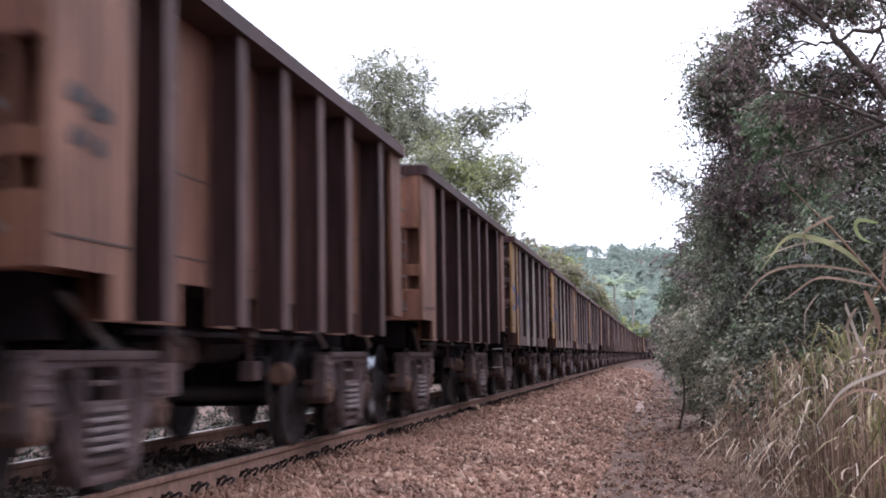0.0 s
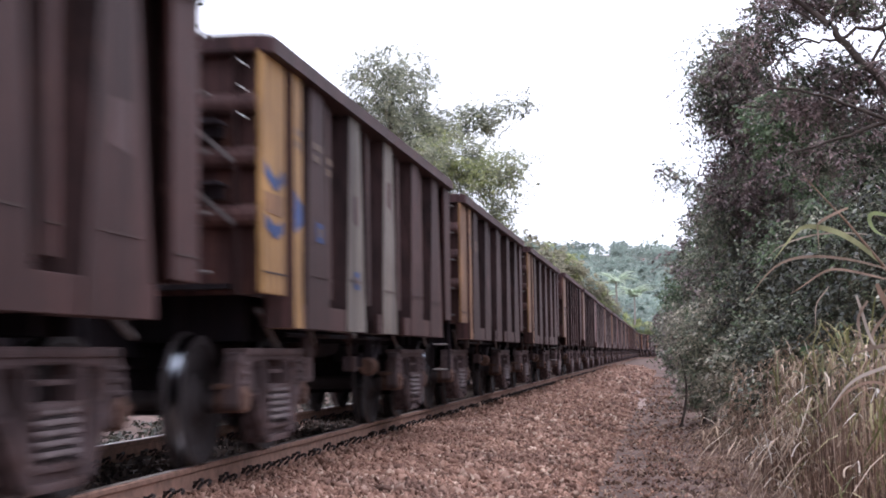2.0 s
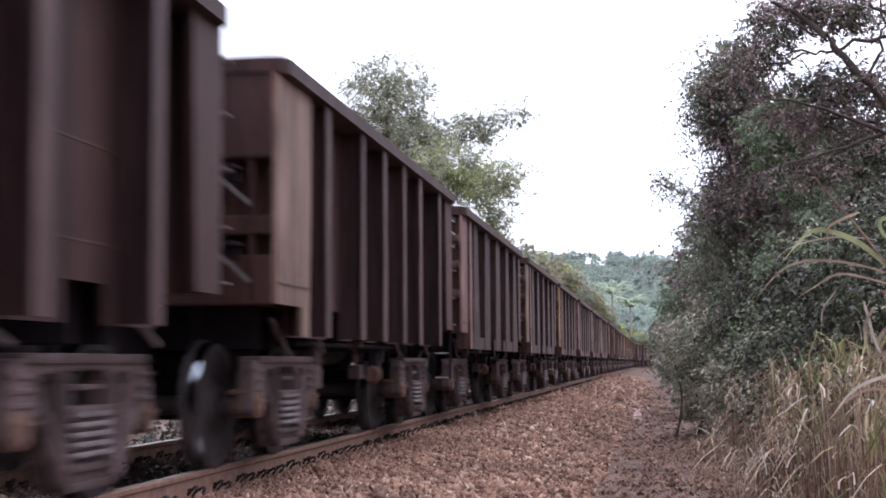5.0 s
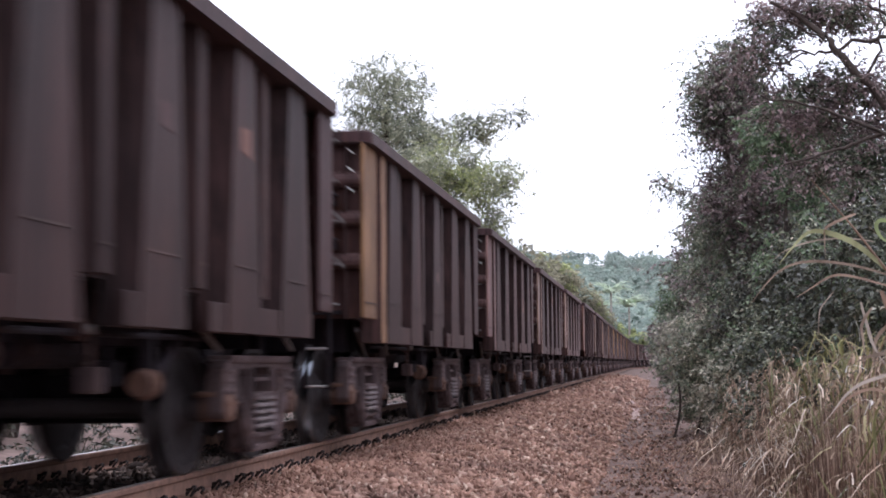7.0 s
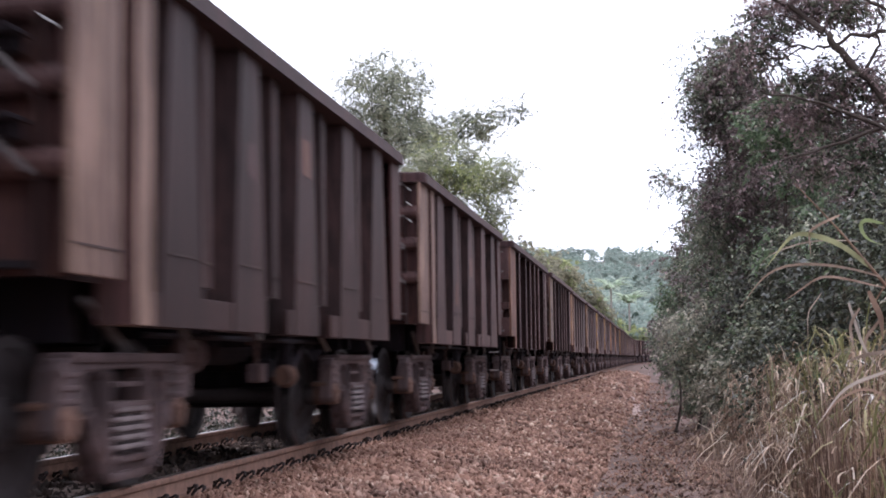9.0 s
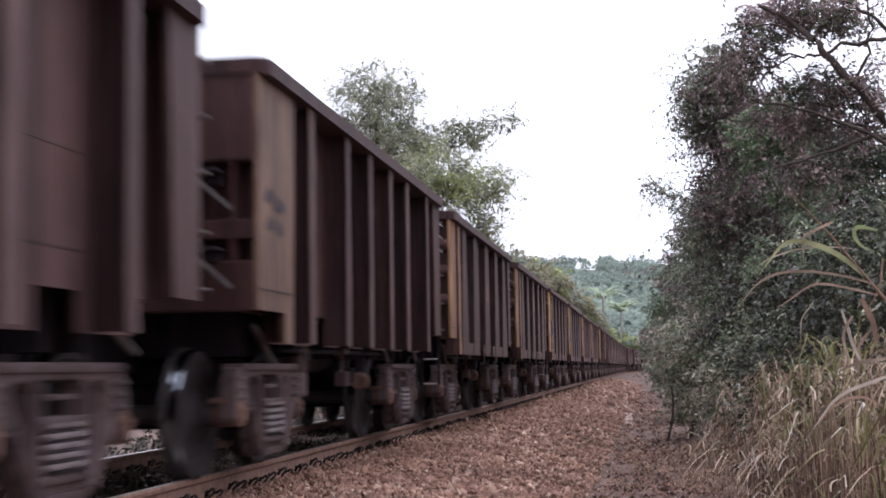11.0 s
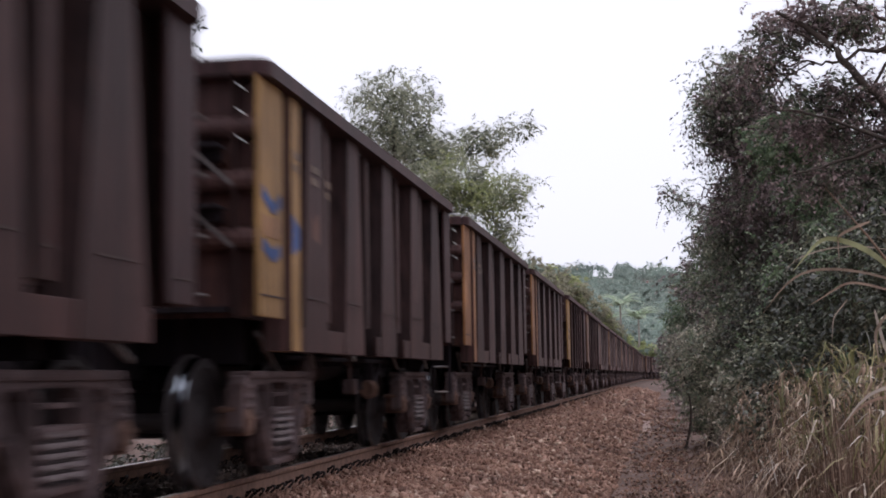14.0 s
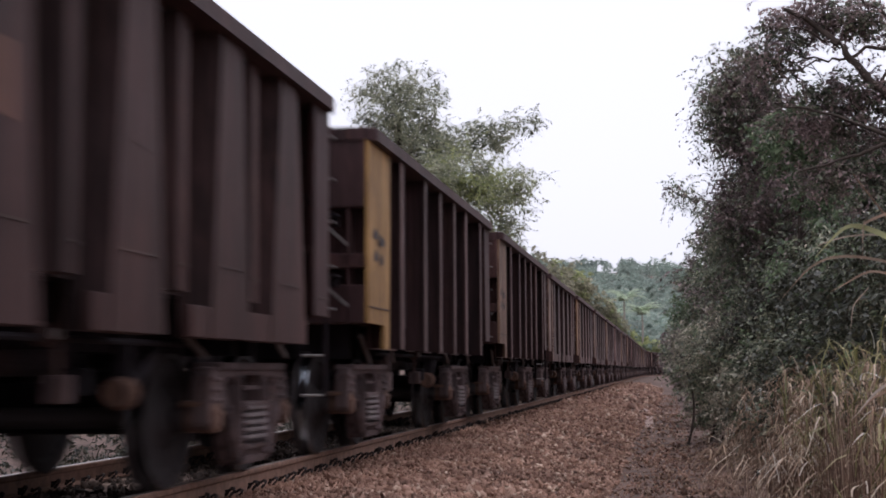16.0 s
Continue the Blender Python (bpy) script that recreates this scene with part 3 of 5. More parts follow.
def build_right_bank():
    # tall, thin-crowned tree whose limbs reach over the grass
    tree("roadside_tree", "tall thin-crowned tree with bare crooked limbs above the thicket", 11, (7.9, 15.6), (7.0, 15.2, 5.2),
         [((5.72, 14.5, 4.42), (0.50, 0.6, 0.17), 4), ((5.42, 14.5, 4.0), (0.32, 0.5, 0.28), 3), ((6.1, 14.5, 3.6), (0.58, 0.6, 0.13), 3.5), ((6.5, 14.4, 3.5), (0.4, 0.6, 0.15), 1.6),
          ((6.3, 14.5, 4.38), (0.45, 0.6, 0.20), 3), ((5.8, 14.5, 3.3), (0.55, 0.6, 0.14), 4), ((6.5, 14.5, 3.2), (0.4, 0.6, 0.2), 1.5), ((5.95, 14.5, 2.72), (0.6, 0.6, 0.2), 3),
          # the last two clumps hang unseen overhead, added to shade the bank
          ((7.3, 15.0, 4.2), (0.7, 1.0, 0.9), 3), ((7.4, 11.0, 5.0), (1.7, 2.2, 0.6), 4), ((7.2, 7.8, 4.9), (1.5, 1.8, 0.5), 3)],
         380, 0.13, LEAF_V, 0.044, 81, 0.20, 0.12, ((0.40, LEAF_R, "foliage"),), 0.5, twig=0.008,
         limbs=((0.060, (7.65, 15.4, 2.2), (6.95, 14.3, 2.85), (6.58, 14.0, 3.22), (6.17, 14.0, 3.74), (6.01, 14.0, 3.97), (5.70, 14.0, 4.24), (5.46, 14.0, 4.38)),
                (0.026, (7.3, 15.2, 4.2), (6.61, 14.0, 3.98), (6.23, 14.0, 3.93), (6.04, 14.0, 3.85), (5.80, 14.0, 3.85), (5.50, 14.0, 3.85)),
                (0.025, (7.5, 15.3, 2.6), (6.54, 13.8, 2.95), (6.12, 13.8, 3.17), (5.76, 13.8, 3.28), (5.33, 13.8, 3.40)),
                (0.026, (7.5, 15.3, 2.9), (6.54, 13.8, 3.00), (6.11, 13.8, 2.87), (5.84, 13.8, 2.77), (5.52, 13.8, 2.69)),
                (0.022, (6.30, 14.0, 3.57), (6.38, 14.0, 3.61), (6.49, 14.0, 3.86), (6.53, 14.0, 4.10), (6.50, 13.9, 4.5)),
                (0.024, (7.2, 15.0, 4.0), (6.62, 14.0, 4.17), (6.32, 14.0, 4.37), (6.12, 14.0, 4.53)),
                (0.013, (6.01, 14.0, 3.97), (5.80, 13.9, 4.02), (5.55, 13.9, 4.16), (5.36, 13.9, 4.17)),
                (0.012, (5.80, 14.0, 3.85), (5.55, 13.8, 3.72), (5.30, 13.8, 3.74))))
    # vine-hung trees that form the edge of the thicket
    tree("vine_hung_tree", "tree smothered in purplish grey vines at the edge of the thicket", 12, (6.4, 24.0), (6.2, 24.0, 5.5),
         [((6.0, 24.0, 5.0), (0.75, 1.4, 0.7), 4), ((5.48, 24.0, 5.35), (0.5, 1.2, 0.85), 6), ((5.7, 24.0, 3.7), (0.65, 1.6, 1.5), 5), ((6.5, 24.0, 3.3), (1.1, 1.6, 1.2), 4), ((6.0, 24.0, 2.2), (1.1, 1.7, 1.3), 5)],
         380, 0.14, LEAF_V, 0.068, 171, 0.42, 0.3, ((0.40, LEAF_R, "foliage"), (0.08, LEAF_G, "fresh_growth")))
    tree("leafy_tree", "leafy green tree with a lively uneven outline", 13, (6.6, 36.0), (6.3, 36.0, 5.6),
         [((6.2, 36.0, 4.6), (1.1, 1.8, 1.0), 4), ((5.75, 35.0, 3.4), (0.75, 1.6, 1.5), 4), ((7.2, 36.0, 4.3), (1.7, 2.0, 1.8), 5), ((4.75, 36.0, 5.3), (0.45, 0.5, 0.25), 0.3), ((5.6, 36.0, 1.8), (1.3, 1.8, 1.6), 4)],
         320, 0.15, LEAF_R, 0.085, 144, 0.46, 0.2, ((0.3, LEAF_V, "foliage"), (0.06, LEAF_G, "fresh_growth")))
    tree("leafy_tree", "leafy green tree behind the trackside thicket", 14, (7.2, 54.0), (6.6, 54.0, 6.0),
         [((6.2, 54.0, 5.2), (1.5, 2.0, 1.2)), ((5.6, 53.0, 3.6), (1.1, 2.0, 1.8)), ((7.4, 54.0, 4.5), (1.8, 2.2, 2.2)), ((5.4, 53.0, 1.4), (1.5, 2.0, 1.6))],
         250, 0.16, LEAF_R, 0.16, 72, 0.58, 0.2, ((0.25, LEAF_V, "foliage"), (0.1, LEAF_G, "fresh_growth")))
    # most of this crown has the thicket's inner shade in its colour
    tree("leafy_tree", "dense dark green tree with fresh leaves behind the roadside tree", 15, (7.9, 27.0), (7.6, 27.0, 4.6),
         [((7.3, 27.0, 4.4), (1.5, 1.4, 1.2), 5), ((8.3, 27.0, 3.8), (1.5, 1.4, 1.6), 5), ((7.4, 26.5, 2.2), (1.8, 1.4, 1.7), 5)],
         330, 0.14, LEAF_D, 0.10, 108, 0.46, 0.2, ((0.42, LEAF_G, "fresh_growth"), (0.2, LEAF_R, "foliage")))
    tree("young_tree", "young tree with a bright green top among the vines", 16, (6.5, 20.6), (6.2, 20.6, 3.7),
         [((6.15, 20.4, 4.1), (0.5, 0.5, 0.42), 3), ((6.45, 20.6, 3.2), (0.5, 0.5, 0.5), 1)], 46, 0.04, LEAF_G, 0.075, 108, 0.30, 0.25)
    # dusty twiggy shrubs at the foot of the vines, and a bare-stemmed sapling before them
    for k, (x, y, w, h) in enumerate(((5.25, 23.6, 0.62, 2.3), (5.55, 20.8, 0.50, 1.8), (4.95, 27.0, 0.55, 2.5))):
        g = float(ground_z(x, y))
        tree("thicket_shrub", "dusty grey-green twiggy shrub with bare stems beside the path", 80 + k, (x, y), (x + 0.1, y, g + h * 0.7),
             [((x, y, g + h * 0.62), (w, w, h * 0.36), 3), ((x + 0.1, y, g + h * 0.3), (w * 0.8, w, h * 0.22), 1)],
             140, 0.035, LEAF_DUST, 0.062, 63, 0.26, 0.25, ((0.40, LEAF_R, "foliage"), (0.08, LEAF_G, "fresh_growth")), 0.5, "shrub", 0.006)
    g = float(ground_z(4.52, 26.0))
    tree("sapling", "thin dark-stemmed sapling with few leaves beside the path", 90, (4.52, 26.0), (4.46, 26.0, g + 1.7),
         [((4.55, 26.0, g + 1.75), (0.28, 0.3, 0.35))], 20, 0.022, LEAF_DUST, 0.06, 45, 0.22, 0.25, (), 0.5, "sapling", 0.005)
    # the thicket's shrubs, one after another along the path
    for i, (x, y, w, h) in enumerate(((7.0, 10.0, 1.0, 2.1), (6.7, 12.2, 1.1, 2.6), (6.8, 14.6, 0.9, 2.5), (6.05, 16.4, 0.5, 1.7), (6.7, 17.0, 1.3, 3.2), (6.4, 18.6, 0.8, 2.7), (7.4, 15.0, 1.0, 3.2),
                                      (6.6, 21.0, 1.3, 3.4), (6.2, 22.6, 0.75, 2.9), (5.5, 28.0, 0.9, 2.7), (6.6, 30.0, 1.5, 3.8), (5.4, 33.0, 0.9, 2.5),
                                      (5.4, 41.0, 1.0, 2.8), (6.8, 44.0, 1.6, 4.4), (5.3, 48.0, 1.0, 3.0), (5.2, 62.0, 1.2, 3.6), (5.4, 72.0, 1.5, 4.2),
                                      # negative y: unseen shrubs behind the camera, added to dim light from there
                                      (7.5, -6.0, 1.6, 4.0), (7.8, -13.0, 2.0, 5.0), (7.4, -21.0, 2.2, 5.0), (5.6, 84.0, 1.7, 4.8), (5.6, 98.0, 2.0, 5.2), (5.8, 114.0, 2.4, 6.0), (5.9, 132.0, 2.8, 6.5), (6.4, 152.0, 3.2, 7.0), (7.6, 172.0, 3.6, 7.5))):
        x = x + (0.4 if y > 25 else 0.0)
        k = 1 + abs(y) / 40
        fresh = i % 4 == 3
        # near shrubs get the leaf colour that has shade painted in
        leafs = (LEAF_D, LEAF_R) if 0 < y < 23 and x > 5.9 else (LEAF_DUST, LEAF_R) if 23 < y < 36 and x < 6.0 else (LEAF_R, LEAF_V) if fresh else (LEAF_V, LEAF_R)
        g = float(ground_z(x, y))
        tree("thicket_shrub", "dense green shrub with fresh shoots in the trackside thicket" if fresh else "dense dusty grey-green shrub in the trackside thicket", 40 + i,
             (x, y), (x, y, g + h * 0.6),
             [((x, y, g + h * 0.55), (w, w * 1.2, h * 0.45)), ((x - 0.1, y, g + h * 0.3), (w * 0.9, w * 1.2, h * 0.3))],
             (190 if y < 40 else 120) if y > 0 else 50, 0.05, leafs[0], 0.045 * k ** 0.9, 126 if 0 < y < 40 else 63, 0.32 * k ** 0.6, 0.25,
             ((0.16 if leafs[0] is LEAF_D else 0.4, leafs[1], "foliage"), (0.14 if fresh else 0.06, LEAF_G, "fresh_growth")), 0.5, "shrub", 0.007)


def build_left_side():
    # the big tree beyond the train
    tree("spreading_tree", "tall spreading tree with a layered airy crown behind the train", 21, (-6.8, 52.0), (-5.9, 52.0, 10.6),
         [((-5.9, 52.0, 11.2), (1.8, 2.0, 1.45), 7), ((-6.4, 52.0, 9.8), (1.7, 2.0, 1.0), 4), ((-4.5, 52.0, 9.5), (1.1, 1.8, 0.9), 4.5), ((-2.6, 52.0, 9.7), (1.3, 1.2, 0.5), 3), ((-1.1, 52.0, 10.2), (0.7, 0.6, 0.22), 0.7),
          ((-4.7, 52.0, 8.8), (1.2, 1.8, 0.8), 2.2), ((-0.3, 52.0, 10.6), (0.35, 0.3, 0.12), 0.12)],
         320, 0.24, LEAF_T, 0.115, 90, 0.56, 0.12, ((0.18, LEAF_R, "foliage"),), 0.42)
    tree("bushy_tree", "yellowish green bushy tree behind the train", 22, (-4.4, 50.0), (-3.6, 50.0, 6.4),
         [((-3.6, 50.0, 7.9), (1.9, 1.8, 1.1), 7), ((-1.7, 50.0, 7.3), (1.4, 1.5, 0.8), 4), ((-1.6, 50.0, 5.8), (0.6, 0.8, 0.8), 1.2), ((-3.9, 50.0, 6.0), (1.6, 1.8, 1.5), 4)],
         290, 0.17, LEAF_T, 0.115, 90, 0.58, 0.12, ((0.42, LEAF_Y, "fresh_growth"),), 0.42)
    tree("overhanging_tree", "dark leafy tree standing close behind the track", 23, (-7.8, 24.5), (-7.0, 25.0, 6.6),
         [((-6.0, 25.0, 7.6), (1.4, 1.6, 1.1)), ((-7.8, 25.0, 7.6), (1.8, 2.0, 1.5)), ((-5.5, 25.0, 6.6), (0.8, 1.0, 0.6))],
         200, 0.18, LEAF_R, 0.12, 60, 0.36, 0.2, ((0.2, LEAF_G, "fresh_growth"),))
    for i, (x, y, h, w) in enumerate(((-6.5, 72, 9.0, 2.6), (-7.5, 88, 10.0, 3.0), (-5.8, 104, 9.5, 2.8), (-9.0, 122, 12.0, 3.4), (-7.0, 142, 12.5, 3.6), (-8.5, 165, 13.0, 4.0), (-11.4, 200, 15.0, 4.5), (-9.2, 205, 14.2, 4.2), (-7.1, 210, 12.0, 3.8), (-5.5, 216, 9.6, 3.4), (-4.2, 224, 7.5, 3.0), (-2.6, 256, 6.5, 3.0), (0.5, 246, 5.0, 2.4), (1.5, 226, 5.5, 2.2))):
        g = float(ground_z(x, y))
        tree("woodland_tree", "rounded green woodland tree on the slope beside the line", 60 + i, (x, y), (x, y, g + h * 0.7),
             [((x, y, g + h * 0.74), (w, w, h * 0.26)), ((x + w * 0.3, y, g + h * 0.45), (w * 0.85, w, h * 0.25))],
             230, 0.2, LEAF_OLIVE if y < 222 else LEAF_Y, 0.19 + y * 0.0009, 126, 0.85, 0.1, ((0.25, LEAF_FAR_HAZE if i % 2 else LEAF_Y, "fresh_growth"),), 0.55)


def build_far_woods():
    rng = np.random.default_rng(77)

    def grove(name, label, wanted, spread, y0, y1, clumps, leaves, size, material):
        centres, radii = [], []
        tries = 0
        while len(centres) < wanted and tries < 40000:
            tries += 1
            y = rng.uniform(y0, y1)
            x = 4.2 + y * math.tan(radians(rng.uniform(*spread)))
            d = float(side_of(x, y))
            if -260 < d < -12 and (y > 255 or d < -22) or d > 14:
                if d > 0 and rng.random() > 0.25:
                    continue
                centres.append((x, y, float(ground_z(x, y)) + rng.uniform(3.0, 5.6)))
                radii.append(rng.uniform(2.4, 4.8))
        c, r = np.array(centres), np.array(radii)
        # each crown is a dome of lesser clumps
        way = rng.normal(size=(len(c) * clumps, 3))
        way[:, 2] = np.abs(way[:, 2]) * 0.9
        way /= np.linalg.norm(way, axis=1, keepdims=True)
        sub = np.repeat(c, clumps, 0) + way * np.repeat(r, clumps)[:, None] * np.array([0.8, 0.8, 0.62])
        sr = np.repeat(r, clumps) * rng.uniform(0.28, 0.46, len(sub))
        tagged(quads(name, leaf_cloud(rng, sub, sr, leaves, size, 0.7, 0.0, 0.7), material), label, "woods", kind="stuff")

    grove("far_woods", "green wooded hillside behind the line, haze put into its leaf colour", 900, (-8.5, 3.0), 255, 560, 10, 27, 0.62, LEAF_FAR_HAZE)
    grove("olive_woods", "olive green woods on the near slope", 160, (-9.0, -2.0), 130, 300, 10, 36, 0.42, LEAF_OLIVE)
    grove("side_woods", "green woods spread over the hills beside the line", 420, (-34.0, 20.0), 90, 520, 6, 18, 1.1, LEAF_FAR_HAZE)


def palm(x, y, h, seed, label):
    rng = np.random.default_rng(seed)
    z = float(ground_z(x, y))
    root = tagged(new("palm_tree"), label, "palm tree")
    root.matrix_basis = pose(x, y, z)
    pts = [(0.25 * math.sin(k / 8 * 2), 0, h * k / 8 - 0.1) for k in range(9)]
    raw("trunk", *tube(pts, [0.24 - 0.012 * k for k in range(9)], 8), PALM_BARK, root, smooth=True)
    top = Vector(pts[-1])
    for i in range(15):
        a = i * 2.4 + rng.uniform(-0.2, 0.2)
        el = rng.uniform(0.35, 1.5)
        L = rng.uniform(3.8, 5.0)
        line = []
        for k in range(9):
            f = k / 8
            line.append(top + Vector((math.cos(a) * L * f * math.cos(el * (1 - f * 0.6)), math.sin(a) * L * f * math.cos(el * (1 - f * 0.6)), L * (math.sin(el) * f - 0.62 * f ** 2.3))))
        leafs = []
        for k in range(1, 9):
            for j in range(3):
                p = line[k - 1].lerp(line[k], j / 3)
                d = (line[k] - line[k - 1]).normalized()
                s = d.cross(Vector((0, 0, 1))).normalized()
                w = 0.75 * math.sin(math.pi * min(1, (k + j / 3) / 9 + 0.12)) + 0.1
                for sg in (1, -1):
                    tip = p + s * sg * w + d * 0.35 + Vector((0, 0, -0.35 * w))
                    leafs.append([p, p + s * sg * w * 0.5 + d * 0.30, tip, p + s * sg * w * 0.5 + d * 0.02])
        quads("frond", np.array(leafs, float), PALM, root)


def build_grass():
    grass_patch("dry_grass", "tall dry upright grass stalks on the bank", 31, 6000, (5.42, 8.8, 8.4, 14.5), (0.70, 1.55), (0.004, 0.010), 0.03, 0.06, STALK, 0.12, 0.0, 120, 0.014)
    grass_patch("dry_grass", "dry straw-coloured grass stalks along the path", 32, 2900, (5.32, 6.6, 12.5, 20.0), (0.5, 1.50), (0.006, 0.012), 0.04, 0.08, STALK, 0.13, 0.0, 120, 0.016)
    grass_patch("dry_grass", "bleached wavy grass leaves over the bank", 37, 8200, (5.42, 8.6, 8.4, 15.0), (0.10, 0.28), (0.010, 0.020), 0.16, 2.6, STRAW, 0.13, 1.45, 100, 0.05)
    grass_patch("dry_grass", "bleached wavy grass leaves low on the bank", 38, 4300, (5.25, 6.6, 12.0, 20.5), (0.10, 0.28), (0.011, 0.022), 0.16, 2.6, STRAW, 0.13, 1.30, 100, 0.05)
    grass_patch("dry_grass", "broken brown stalks lying across one another", 39, 2000, (5.45, 8.4, 8.4, 20.0), (0.12, 0.36), (0.004, 0.009), 0.8, 0.3, STALK, 0.2, 0.9, 120)
    grass_patch("dry_grass", "long bleached leaves hanging off the shrubs beside the path", 41, 110, (4.75, 5.6, 18.5, 22.5), (0.22, 0.42), (0.024, 0.040), 0.30, 3.2, STRAW, 0.10, 0.55, 9)
    grass_patch("dead_thatch", "matted dead grass at the path's edge", 33, 15000, (4.75, 6.2, 9.5, 24.0), (0.04, 0.24), (0.003, 0.008), 0.9, 1.2, STALK, 0.2)
    grass_patch("green_grass", "yellowish green blades among the dry grass", 34, 3000, (5.6, 8.4, 8.4, 13.5), (0.22, 0.50), (0.012, 0.026), 0.3, 1.4, GREENBLADE, 0.16, 1.45, 120)
    # the far verge is dimmed by the same shade-dark leaf colour
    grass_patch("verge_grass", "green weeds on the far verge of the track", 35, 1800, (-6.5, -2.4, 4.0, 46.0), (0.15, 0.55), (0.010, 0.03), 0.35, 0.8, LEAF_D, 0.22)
    rng = np.random.default_rng(36)
    n = 480
    x, y = rng.uniform(-6, -2.2, n), rng.uniform(5, 45, n)
    c = np.stack([x, y, ground_z(x, y) + rng.uniform(0.05, 0.7, n)], 1)
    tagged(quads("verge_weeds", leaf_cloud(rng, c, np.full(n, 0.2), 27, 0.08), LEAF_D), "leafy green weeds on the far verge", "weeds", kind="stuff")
    # dead leaves and stalks on the path
    n = 9000
    x, y = 3.3 + 1.9 * rng.random(n) ** 0.6, 5 + 38 * rng.random(n) ** 1.5
    c = np.stack([x, y, ground_z(x, y) + 0.012], 1)
    lf = leaf_cloud(rng, c[::9], np.full(len(c[::9]), 0.25), 9, 0.05, 0.2, 0.0, 0.4)
    lf[..., 2] = ground_z(lf[..., 0], lf[..., 1]) + 0.008 + 0.05 * rng.random(lf.shape[:2]) ** 3
    tagged(quads("leaf_litter", lf, LITTER), "dead leaves and bits of stalk strewn on the path", "leaf litter", kind="stuff")


def soil_patch(name, label, x, y, rx, ry, material, seed):
    """A low irregular skin of soil on the ground, in the given colour."""
    rng = np.random.default_rng(seed)
    n, rings = 48, 10
    ph = rng.uniform(0, 6.28, 6)
    verts, faces = [], []
    for i in range(rings + 1):
        for k in range(n):
            a = 2 * math.pi * k / n
            edge = 1 + 0.22 * math.sin(2 * a + ph[0]) + 0.14 * math.sin(5 * a + ph[1]) + 0.08 * math.sin(11 * a + ph[2]) + 0.05 * math.sin(17 * a + ph[3])
            r = i / rings * edge
            px, py = x + rx * r * math.cos(a), y + ry * r * math.sin(a)
            verts.append((px, py, float(ground_z(px, py)) + 0.022 - 0.03 * (i / rings) ** 3))
    for i in range(rings):
        for k in range(n):
            a, b = i * n + k, i * n + (k + 1) % n
            faces.append((a, b, b + n, a + n))
    tagged(raw(name, verts, faces, material, smooth=True), label, "soil", kind="stuff")


REEDS = []


def bent_leaf(name, start, heading, length, bends, width, material, parent, seed):
    """A long leaf: it sets out at a heading (degrees, 180 is towards the track) and turns at each bend (share of length, degrees, sharpness)."""
    rng = np.random.default_rng(seed)
    n = 22
    p, a = np.array(start, float), radians(heading)
    left, right = [], []
    roll = rng.uniform(-0.5, 0.5)
    for i in range(n + 1):
        f = i / n
        turn = sum(deg * 0.5 * (1 + math.tanh((f - at) * k)) for at, deg, k in bends)
        b = a + radians(turn) + 0.05 * math.sin(f * 9 + seed)
        way = np.array([math.cos(b), 0.10 * math.sin(f * 4 + seed), math.sin(b)])
        across = np.array([-math.sin(b), 0.0, math.cos(b)]) * math.cos(roll + 0.8 * f) + np.array([0, 1.0, 0]) * math.sin(roll + 0.8 * f)
        w = width * (0.45 + 0.9 * math.sin(math.pi * min(1, f * 0.9 + 0.06)) ** 0.8) * (1 - 0.8 * f ** 4) * 0.5
        left.append(p - across * w)
        right.append(p + across * w)
        p = p + way * length / n
    strip = np.array([[left[i], right[i], right[i + 1], left[i + 1]] for i in range(n)])[None]
    return blade_mesh(name, strip, material, parent)


